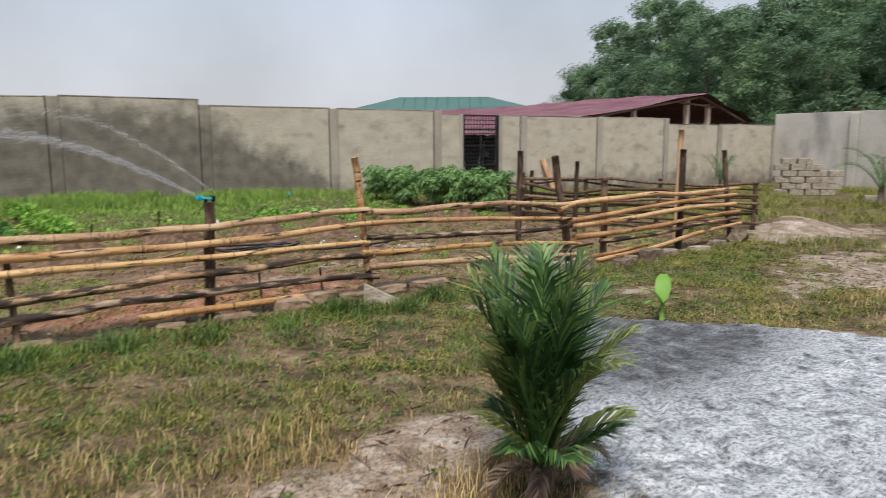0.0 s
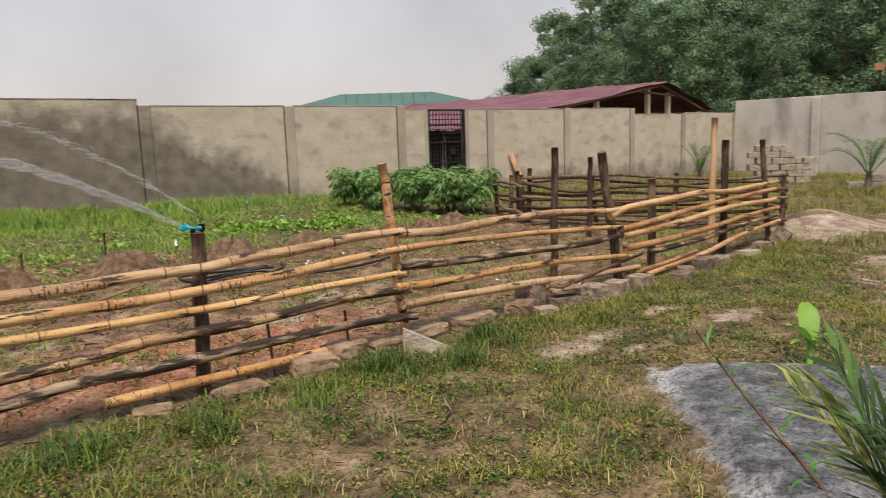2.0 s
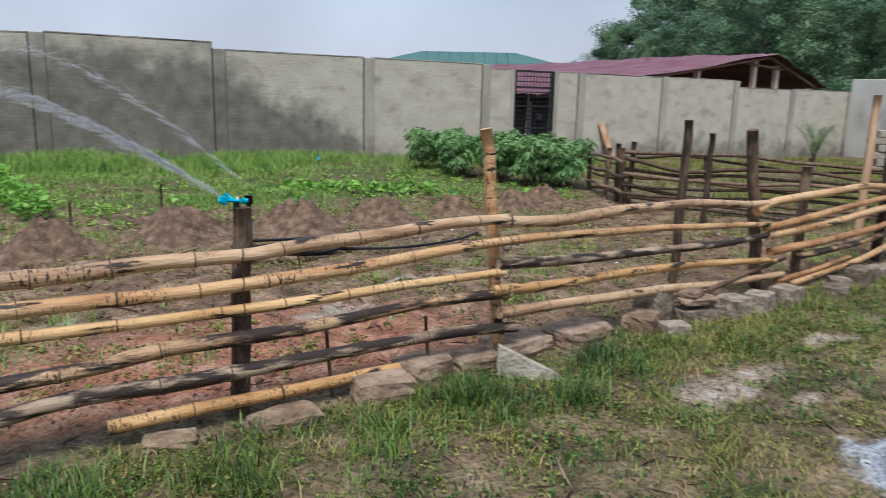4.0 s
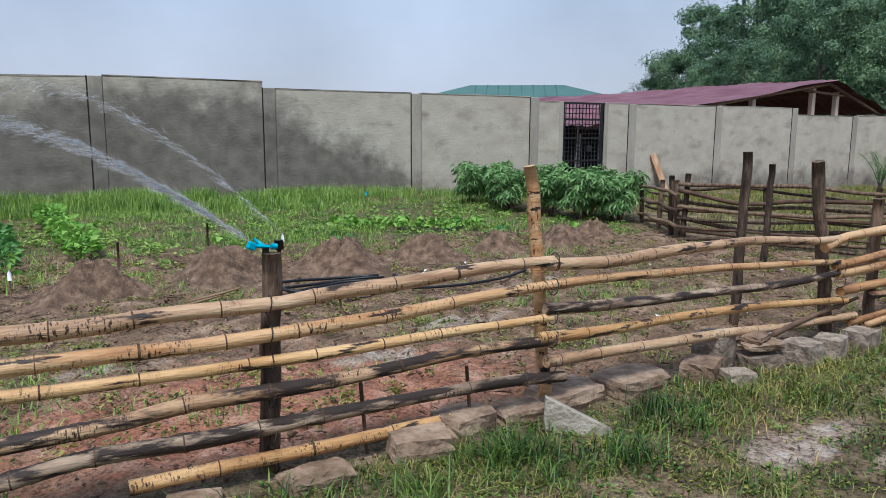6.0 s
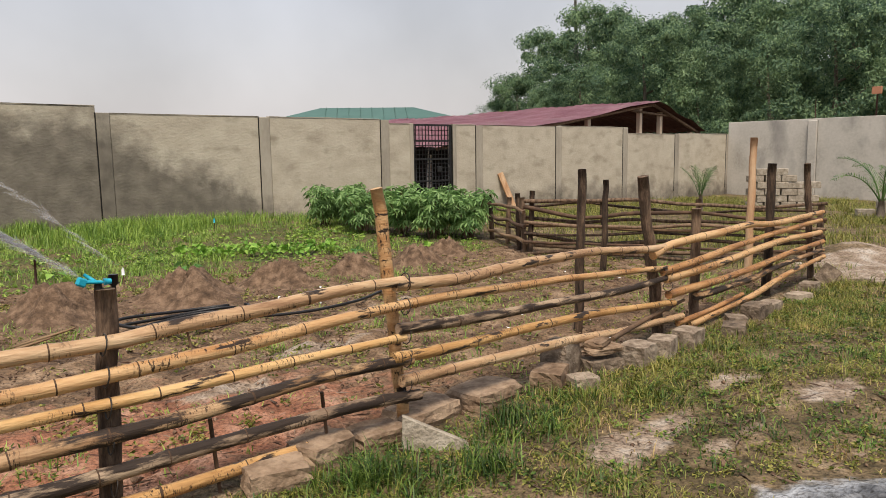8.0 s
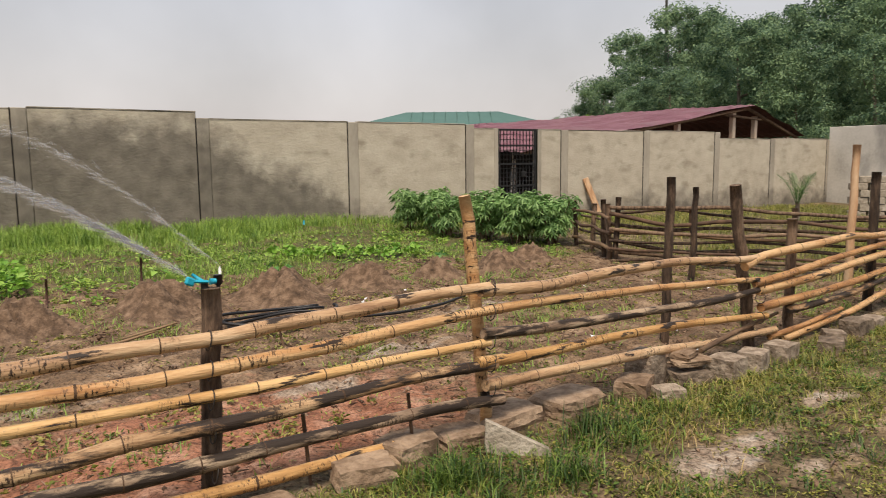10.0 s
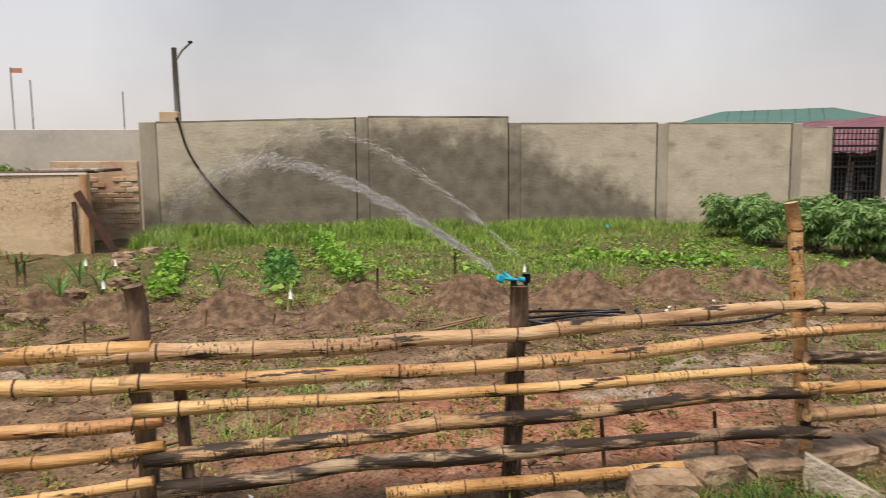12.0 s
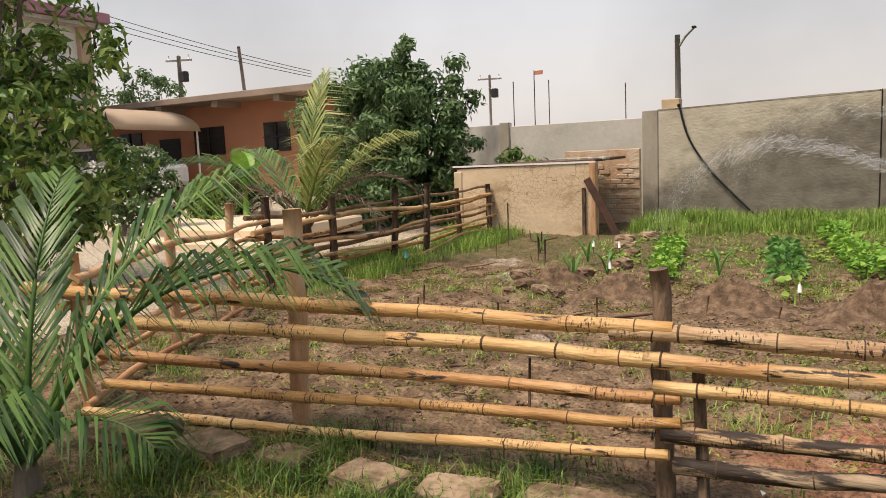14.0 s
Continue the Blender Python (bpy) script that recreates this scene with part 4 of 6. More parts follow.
def front_fence():
    f = thing("bamboo_fence", "rustic fence of tan bamboo rails wired to dark posts", "fence", group="garden fence")
    # left bay
    rails = [([(-4.0, 0.78), (-3.18, 0.772), (-2.41, 0.765), (-2.02, 0.747), (-1.68, 0.748), (-1.14, 0.754), (-0.59, 0.741), (-0.36, 0.745), (0.0, 0.75)], 0.043, "bamboo_yellow"),
             ([(-3.4, 0.61), (-2.43, 0.597), (-1.99, 0.59), (-1.51, 0.597), (-0.96, 0.621), (-0.59, 0.625), (-0.31, 0.612), (0.1, 0.612)], 0.042, "bamboo_yellow"),
             ([(-3.3, 0.41), (-2.37, 0.388), (-1.78, 0.411), (-1.22, 0.429), (-0.68, 0.445), (-0.22, 0.447), (0.03, 0.462)], 0.035, "bamboo"),
             ([(-3.3, 0.224), (-2.35, 0.225), (-1.79, 0.246), (-1.21, 0.283), (-0.69, 0.311), (-0.32, 0.321), (0.03, 0.357)], 0.032, "bamboo_yellow"),
             ([(-3.52, 0.023), (-2.98, 0.042), (-2.42, 0.038), (-1.8, 0.056), (-1.05, 0.122), (-0.47, 0.168), (-0.02, 0.213)], 0.031, "bamboo_yellow")]
    # middle bay
    rails += [([(-0.26, 0.719), (0.02, 0.735), (0.35, 0.726), (0.8, 0.723), (1.03, 0.738), (1.28, 0.739), (1.51, 0.74), (1.72, 0.764), (2.13, 0.777), (2.48, 0.801), (2.86, 0.803)], 0.036, "bamboo_pale"),
              ([(-0.12, 0.617), (0.28, 0.614), (0.79, 0.611), (1.13, 0.606), (1.51, 0.616), (1.98, 0.63), (2.44, 0.668), (2.9, 0.685)], 0.034, "bamboo"),
              ([(-0.08, 0.502), (0.42, 0.51), (0.78, 0.505), (1.38, 0.501), (1.84, 0.509), (2.27, 0.518), (2.86, 0.518)], 0.028, "bamboo_yellow"),
              ([(-0.05, 0.299), (0.42, 0.325), (0.9, 0.354), (1.13, 0.383), (1.44, 0.38), (1.79, 0.384), (2.28, 0.405), (2.66, 0.406), (2.9, 0.395)], 0.035, "bamboo_dark"),
              ([(0.0, 0.172), (0.5, 0.199), (0.76, 0.228), (1.16, 0.223), (1.5, 0.233), (2.13, 0.236), (2.56, 0.233), (2.95, 0.197)], 0.036, "bamboo_grey"),
              ([(0.9, 0.085), (1.3, 0.097), (1.78, 0.093), (2.19, 0.103), (2.38, 0.095)], 0.032, "bamboo_yellow")]
    # right bay
    rails += [([(2.8, 0.788), (3.29, 0.76), (3.77, 0.781), (4.2, 0.779), (4.56, 0.77), (5.26, 0.712), (5.62, 0.71)], 0.033, "bamboo_pale"),
              ([(2.84, 0.682), (3.31, 0.675), (4.15, 0.638), (4.51, 0.614), (5.55, 0.542)], 0.026, "bamboo"),
              ([(2.82, 0.564), (3.31, 0.527), (3.89, 0.5), (4.22, 0.489), (4.58, 0.476), (5.06, 0.461), (5.6, 0.472)], 0.03, "bamboo_grey"),
              ([(2.78, 0.42), (3.31, 0.395), (3.89, 0.381), (4.53, 0.354), (5.07, 0.312), (5.64, 0.258)], 0.03, "bamboo_yellow"),
              ([(2.83, 0.295), (3.64, 0.256), (4.54, 0.202), (5.01, 0.165), (5.78, 0.13)], 0.032, "bamboo_pale")]
    # far bay
    rails += [([(5.3, 0.66), (5.6, 0.72), (6.43, 0.735), (7.0, 0.755), (7.64, 0.725), (8.9, 0.745)], 0.034, "bamboo"),
              ([(5.45, 0.52), (6.3, 0.56), (7.3, 0.62), (8.85, 0.66)], 0.03, "bamboo"),
              ([(5.5, 0.46), (6.1, 0.47), (6.79, 0.495), (7.8, 0.54), (8.85, 0.53)], 0.036, "bamboo"),
              ([(5.55, 0.33), (6.2, 0.335), (7.04, 0.345), (8.1, 0.4), (8.95, 0.42)], 0.033, "bamboo"),
              ([(5.9, 0.03), (6.5, 0.06), (7.07, 0.09), (8.0, 0.19), (9.0, 0.25)], 0.031, "bamboo"),
              ([(6.0, 0.25), (7.0, 0.25), (8.0, 0.31), (8.95, 0.33)], 0.03, "bamboo_dark"),
              ([(5.7, 0.08), (6.3, 0.10), (6.9, 0.14)], 0.024, "bamboo")]
    for i, (k, r, m) in enumerate(rails):
        rail(f, k, r, m, i, wob=0.004)
    P = [(-2.06, 1.25, 0.055, (0.03, 0), "raw_wood"), (-0.05, 0.985, 0.042, (-0.03, 0), "old_wood"), (1.45, 0.93, 0.043, (0.05, 0), "old_wood"),
         (2.90, 1.262, 0.034, (-0.14, 0), "bamboo"), (5.58, 1.24, 0.045, (-0.3, 0), "old_wood"), (6.16, 0.95, 0.042, (-0.02, 0), "old_wood"),
         (8.88, 1.27, 0.035, (-0.25, 0), "old_wood"), (7.66, 1.29, 0.045, (0.04, 0), "old_wood")]
    for i, (x, top, r, lean, m) in enumerate(P):
        post(f, x, float(fence_y(x)) + r * 0.9, top, r, lean, m, i)
    for x, zs in ((1.45, (0.735, 0.61, 0.49, 0.35, 0.18)), (2.87, (0.8, 0.67, 0.52, 0.4, 0.27)), (-0.08, (0.73, 0.6, 0.45, 0.31)),
                  (-2.1, (0.75, 0.585, 0.39, 0.22)), (5.55, (0.69, 0.51, 0.4, 0.25))):
        for z in zs:
            lash((x, float(fence_y(x)) - 0.05, z), 0.039, f)
    # short stubs that brace the rails
    for x, z0, z1 in ((0.12, 0.36, 0.63), (1.88, 0.22, 0.34), (2.42, 0.22, 0.33)):
        y = float(fence_y(x)) - 0.02
        part("stub", tube([(x, y, gzf(x, y) - 0.05), (x - 0.03, y, z1)], [0.026 if x < 1 else 0.009] * 2, 7), "old_wood" if x < 1 else "stick_wood", f)
    # tall stakes that stand just inside
    for x, y, top, r, m in ((5.22, 3.7, 1.29, 0.036, "old_wood"), (8.15, 3.86, 1.55, 0.04, "raw_wood"), (7.68, 5.42, 1.1, 0.037, "old_wood")):
        t = thing("fence_stake", "tall weathered stake standing inside the garden fence", "stake", group="tall stakes")
        post(t, x, y, top, r, (0.04, 0), m, int(x * 10))


front_fence()


def run_fence(name, label, a, b, rails, posts, r, matn, seed, top, droop=0.02, postm="old_wood", low=0.06, z0=0.0):
    f = thing(name, label, "fence", group="garden fence")
    rr = np.random.default_rng(seed)
    a, b = np.array(a, float), np.array(b, float)
    nrm = np.array([-(b - a)[1], (b - a)[0]]) / np.linalg.norm(b - a)
    for i in range(rails):
        z = low + (top - low) * i / (rails - 1)
        ks = []
        for t in np.linspace(-0.02, 1.02, 6):
            p = a + (b - a) * t + nrm * (rr.normal(0, 0.02) + (0.05 if i % 2 else -0.05))
            ks.append((p[0], p[1], gzf(p[0], p[1]) + z + rr.normal(0, droop)))
        part("rail", bamboo(ks, r * rr.uniform(0.75, 1.2), 0.012, seed * 50 + i, sides=7, step=0.12, rings=False), matn[i % len(matn)], f)
    for i, (t, h) in enumerate(posts):
        p = a + (b - a) * t
        post(f, p[0], p[1], h, r * 1.5, (rr.normal(0, 0.04), rr.normal(0, 0.04)), postm, seed * 9 + i)
    return f


run_fence("side_fence", "long side fence of reddish bamboo rails and dark posts", (-5.38, 6.2), (-5.45, 12.9), 8, ((0.03, 1.15), (0.22, 1.07), (0.45, 1.11), (0.6, 1.14), (0.8, 1.0), (0.99, 1.02)),
          0.036, ("bamboo_red", "bamboo", "bamboo_red", "stick_wood"), 3, 0.92, 0.03)
run_fence("side_fence", "corner stretch of thin reddish bamboo rails and pale posts", (-3.6, 2.62), (-5.36, 6.3), 5, ((0.02, 1.0), (0.36, 1.22), (0.7, 1.15)),
          0.028, ("bamboo_red", "bamboo"), 4, 0.86, 0.03, postm="raw_wood")
run_fence("pen_fence", "dark stick hurdle fence of the pen", (8.15, 7.1), (10.0, 3.95), 11, ((0.0, 0.9), (0.3, 0.75), (0.6, 0.8), (1.0, 0.75)),
          0.026, ("old_wood", "old_wood", "stick_wood"), 5, 0.74, 0.035, low=0.05)
run_fence("pen_fence", "dark stick hurdle fence of the pen", (8.2, 7.2), (9.1, 8.9), 6, ((0.04, 0.8), (0.2, 0.85), (0.55, 0.75), (1.0, 0.75)),
          0.026, ("old_wood", "stick_wood"), 6, 0.62, 0.02)


# ---- leaves, grass and trees ----
def unit(v):
    return v / np.maximum(np.linalg.norm(v, axis=-1, keepdims=True), 1e-9)


def leaf_quads(c, d, L, W, r, fold=0.25, face=None):
    """Pointed leaves: a bent diamond of two triangles at each place c along d."""
    n = len(c)
    d = unit(d)
    s = unit(np.cross(d, unit(r.normal(0, 1, (n, 3)) + np.array([0, 0, 1.2])) if face is None else face))
    up = np.cross(s, d)
    L = np.broadcast_to(L, (n,))[:, None]
    W = np.broadcast_to(W, (n,))[:, None]
    v = np.stack([c, c + d * L * 0.45 + s * W * 0.5 + up * W * fold, c + d * L - up * L * 0.15, c + d * L * 0.45 - s * W * 0.5 + up * W * fold], 1).reshape(-1, 3)
    i = np.arange(n)[:, None] * 4
    t = np.concatenate([i + [0, 1, 2], i + [0, 2, 3]])
    return v, t


def grass(name, label, matn, n, blades, sampler, h, spread, width, seed, lean=0.5):
    r = np.random.default_rng(seed)
    cx, cy, ch = sampler(r, n)
    k = len(cx)
    cx, cy, ch = np.repeat(cx, blades), np.repeat(cy, blades), np.repeat(ch, blades)
    m = len(cx)
    x, y = cx + r.normal(0, spread, m), cy + r.normal(0, spread, m)
    hh = r.uniform(h[0], h[1], m) * ch
    a = r.uniform(0, 2 * math.pi, m)
    b = hh * r.uniform(0.1, lean * 2, m)
    w = width * r.uniform(0.6, 1.4, m)
    z = gz(x, y) - 0.01
    dx, dy = np.cos(a), np.sin(a)
    base = np.stack([x, y, z], 1)
    side = np.stack([-dy, dx, np.zeros(m)], 1) * w[:, None] * 0.5
    mid = base + np.stack([dx * b * 0.3, dy * b * 0.3, hh * 0.6], 1)
    tip = base + np.stack([dx * b, dy * b, hh * r.uniform(0.75, 1.0, m)], 1)
    v = np.stack([base - side, base + side, mid + side * 0.8, mid - side * 0.8, tip], 1).reshape(-1, 3)
    i = np.arange(m)[:, None] * 5
    ob = raw(name, v, i + [3, 2, 4], i + [0, 1, 2, 3], matn)
    tagged(ob, label, "grass", kind="stuff")


def field(x0, x1, y0, y1, dens):
    """Random places in a rectangle, kept by a density function."""
    def f(r, n):
        x, y = r.uniform(x0, x1, n), r.uniform(y0, y1, n)
        d = np.clip(dens(x, y), 0, 1.5)
        keep = r.random(n) < d
        return x[keep], y[keep], 0.6 + 0.5 * np.clip(d[keep], 0, 1)
    return f


def front(x, y):
    return sm(0.05, 0.25, fence_y(x) - y) * (1 - ash_mask(x, y)) * (1 - 0.9 * pale_mask(x, y))


patch = lambda x, y, f, s: sm(0.35, 0.62, lump(x, y, f, s) * 0.6 + 0.4 * lump(x, y, f * 3.1, s + 1))
grass("dry_grass", "short dry straw-coloured grass in patches", "grass_dry", 27000, 9,
      field(-4, 9, -2.4, 3.2, lambda x, y: front(x, y) * (0.1 + patch(x, y, 2.0, 0)) * (0.1 + 0.9 * sm(1.0, -0.8, y))), (0.03, 0.13), 0.05, 0.005, 11)
grass("short_grass", "short yellow-green grass tufts on trodden earth", "grass_mid", 30000, 9,
      field(-4, 9, -2.4, 3.2, lambda x, y: front(x, y) * (0.05 + patch(x, y, 2.6, 3) * (0.35 + 0.75 * patch(x, y, 6.5, 8))) * (0.15 + 0.85 * sm(-0.9, 1.0, y))), (0.015, 0.07), 0.04, 0.0055, 12, 1.0)
grass("green_grass", "dark green grass tufts in trodden patches", "grass_lush", 13000, 9,
      field(-4, 9, -1.2, 3.2, lambda x, y: front(x, y) * (0.03 + patch(x, y, 3.3, 21) * patch(x, y, 7.5, 4)) * sm(-0.6, 1.6, y)), (0.015, 0.075), 0.045, 0.006, 24, 1.0)
TUFTS = ((2.62, 2.42, 0.2, 1.0), (2.42, 2.5, 0.16, 0.9), (3.35, 2.55, 0.2, 0.7), (3.15, 2.6, 0.16, 0.6), (3.95, 2.6, 0.2, 0.6), (2.9, 2.3, 0.16, 0.6), (1.35, 2.35, 0.22, 0.7), (0.7, 2.4, 0.25, 0.7),
         (0.1, 2.3, 0.25, 0.85), (-0.5, 2.35, 0.25, 0.9), (-1.1, 2.28, 0.25, 0.9), (-1.7, 2.3, 0.25, 0.8), (-2.3, 2.1, 0.25, 0.8), (-0.9, 2.05, 0.3, 0.6), (-1.7, 2.72, 0.25, 0.7), (-0.7, 2.76, 0.25, 0.6), (1.9, 2.35, 0.2, 0.4))


def tuft_density(x, y):
    d = np.zeros_like(x)
    for cx, cy, rad, amount in TUFTS:
        d = np.maximum(d, amount * np.exp(-((x - cx) ** 2 + (y - cy) ** 2) / rad ** 2))
    return d * (0.5 + patch(x, y, 6, 5)) * sm(-0.3, 0.2, y - 1.6) * (1 - 0.92 * np.exp(-((x - 2.85) ** 2 + (y - 2.5) ** 2) / 0.02))


grass("fence_grass", "lush dark green grass along the foot of the fence", "grass_lush", 4200, 15,
      field(-3.2, 4.6, 1.6, 3.1, tuft_density), (0.04, 0.17), 0.045, 0.006, 13, 0.8)
grass("fence_grass", "green grass tufts among the stones by the fence", "grass_mid", 900, 14,
      field(3.5, 9.3, 2.0, 3.6, lambda x, y: np.exp(-((y - fence_y(x) + 0.45) / 0.35) ** 2) * patch(x, y, 3, 2)), (0.03, 0.11), 0.06, 0.006, 14, 0.8)
grass("weeds", "sparse green weeds on red garden soil", "grass_green", 9000, 9,
      field(-5.2, 9, 3.0, 9.0, lambda x, y: garden_mask(x, y) * (0.05 + 0.75 * sm(0.55, 0.75, lump(x, y, 1.6, 4) * 0.6 + 0.4 * lump(x, y, 5, 1)))), (0.02, 0.10), 0.05, 0.006, 15, 0.9)
grass("green_weeds", "low bright green weeds covering the garden bed", "grass_green", 10500, 9,
      field(-3, 9.5, 8.2, 13.6, lambda x, y: sm(8.0, 9.6, y) * (0.03 + patch(x, y, 1.9, 7) ** 1.4 * (0.22 + 0.6 * sm(0.4, 1.6, x)) * (1 - 0.5 * sm(4.5, 7, x)))), (0.03, 0.14), 0.09, 0.008, 16, 0.8)
grass("tall_grass", "tall fresh green grass along the wall", "grass_green", 8500, 12,
      field(-2.7, 14, 12.4, 15.15, lambda x, y: sm(12.2, 13.6, y) * (0.12 + 0.75 * patch(x, y, 1.3, 9)) * (1 - 0.6 * sm(3.5, 7, x))), (0.09, 0.36), 0.07, 0.008, 17, 0.35)
grass("field_grass", "rough yellow-green grass on the open ground", "grass_mid", 16000, 9,
      field(9.0, 27, -3, 15, lambda x, y: (0.15 + patch(x, y, 1.1, 2)) * (1 - 0.95 * pale_mask(x, y)) * (1 - np.exp(-(((x - 11) / 0.9) ** 2 + ((y - 3.9) / 0.6) ** 2)))), (0.04, 0.19), 0.1, 0.009, 18, 0.7)
grass("verge_grass", "green grass beside the side fence", "grass_green", 1800, 14,
      field(-6.3, -4.6, 5.5, 13.2, lambda x, y: 0.2 + 0.6 * patch(x, y, 2, 1) * sm(6, 8.5, y)), (0.08, 0.3), 0.07, 0.007, 19, 0.5)



def low_weeds(name, label, matn, n, leaves, sampler, size, seed):
    """Small flat rosettes of broad leaves."""
    r = np.random.default_rng(seed)
    x, y, h = sampler(r, n)
    k = len(x)
    x, y, h = np.repeat(x, leaves), np.repeat(y, leaves), np.repeat(h, leaves)
    m = len(x)
    a = r.uniform(0, 6.28, m)
    q = r.uniform(0, size * 0.8, m)
    c = np.stack([x + q * np.cos(a), y + q * np.sin(a), gz(x, y) + r.uniform(0.005, size * 0.9, m)], 1)
    d = np.stack([np.cos(a), np.sin(a), r.normal(0.15, 0.3, m)], 1)
    v, t = leaf_quads(c, d, size * r.uniform(0.5, 1.1, m), size * 0.5 * r.uniform(0.6, 1.2, m), r, 0.15)
    tagged(raw(name, v, t, [], matn), label, "weeds", kind="stuff")


low_weeds("broadleaf_weeds", "small broad-leaved weeds among the short grass", "grass_lush", 9000, 9,
          field(-4, 9, -1.6, 3.2, lambda x, y: front(x, y) * (0.05 + patch(x, y, 2.8, 11) * (0.3 + 0.7 * patch(x, y, 7, 2))) * (0.2 + 0.8 * sm(-0.5, 1.8, y))), 0.03, 201)
low_weeds("broadleaf_weeds", "small yellow-green creeping weeds on trodden earth", "grass_mid", 9000, 8,
          field(-2, 9, -1.0, 3.2, lambda x, y: front(x, y) * (0.05 + patch(x, y, 3.1, 17)) * sm(-0.8, 1.2, y)), 0.026, 203)
low_weeds("broadleaf_weeds", "thin creeping green weeds on the bare garden soil", "grass_mid", 9000, 8,
          field(-5, 9, 3.2, 8.5, lambda x, y: garden_mask(x, y) * (0.03 + patch(x, y, 2.3, 31) * (0.2 + 0.8 * patch(x, y, 6, 6)))), 0.035, 204)
low_weeds("broadleaf_weeds", "bright broad-leaved weeds in the garden bed", "grass_green", 2600, 10,
          field(-2.5, 9, 3.2, 13, lambda x, y: garden_mask(x, y) * (0.05 + patch(x, y, 1.7, 13)) * sm(7.6, 9.5, y)), 0.075, 202)


def build_tree(name, label, at, height, spread, leaves, leaf, matn, seed, trunk=0.12, stems=1, bottom=0.25, clumps=60, squash=1.0, grp="", puff=(0.1, 0.26)):
    """Tapered trunk with limbs, and a ragged crown of many separate leaves."""
    r = np.random.default_rng(seed)
    t = thing(name, label, "tree", at, group=grp)
    bm = bmesh.new()
    ends = []
    for s in range(stems):
        bx, by = (r.normal(0, 0.15), r.normal(0, 0.15)) if stems > 1 else (0, 0)
        tp = np.array([r.normal(0, spread * 0.25), r.normal(0, spread * 0.25), height * r.uniform(0.72, 0.9)])
        pts = [np.array([bx, by, -0.2]) * (1 - k) + tp * k + np.array([math.sin(k * 5 + s), math.cos(k * 4 + s), 0]) * 0.04 * height * k * 0.5 for k in np.linspace(0, 1, 8)]
        tube(pts, np.linspace(trunk, trunk * 0.25, 8), 7, bm)
        ends.append(pts[-1])
        for j in range(7):
            k = r.uniform(bottom + 0.05, 0.95)
            p0 = pts[int(k * 7)]
            a = r.uniform(0, 6.28)
            ln = spread * r.uniform(0.5, 1.0) * (1.15 - 0.6 * k)
            p2 = p0 + np.array([math.cos(a) * ln, math.sin(a) * ln, height * r.uniform(0.03, 0.2)])
            p1 = (p0 + p2) / 2 + np.array([0, 0, -0.03 * height])
            tube([p0, p1, p2], [trunk * 0.4, trunk * 0.25, trunk * 0.08], 5, bm)
            ends += [p2, p1]
    part("trunk", bm, "bark", t)
    c = []
    for i in range(clumps):
        if i < len(ends):
            c.append(ends[i])
        else:
            zf = r.uniform(bottom, 1.0)
            w = spread * math.sqrt(max(0.02, 1 - (2 * (zf - bottom) / (1 - bottom) - 0.85) ** 2 * 0.75)) * r.uniform(0.3, 1.12)
            a = r.uniform(0, 6.28)
            c.append(np.array([w * math.cos(a), w * math.sin(a) * squash, zf * height]))
    c = np.array(c)
    cr = r.uniform(*puff, len(c)) * spread
    which = r.integers(0, len(c), leaves)
    off = r.normal(0, 1, (leaves, 3))
    off = unit(off) * (r.random((leaves, 1)) ** 0.4) * r.uniform(0.8, 1.35, (leaves, 1))
    pos = c[which] + off * cr[which][:, None] * np.array([1.1, 1.1, 0.8])
    pos[:, 2] = np.maximum(pos[:, 2], 0.1)
    face = unit(unit(off) + r.normal(0, 0.35, (leaves, 3)) + np.array([0, 0, 0.35]))
    d = np.cross(face, r.normal(0, 1, (leaves, 3))) + np.array([0, 0, -0.35])
    v, tr = leaf_quads(pos, d, leaf * r.uniform(0.7, 1.3, leaves), leaf * 0.38 * r.uniform(0.7, 1.3, leaves), r, 0.2, face)
    raw("crown", v, tr, [], matn, t)
    return t


def sphere_az(az, dist, eye=(0.6, -0.2)):
    a = radians(az)
    return eye[0] + dist * math.sin(a), eye[1] + dist * math.cos(a)


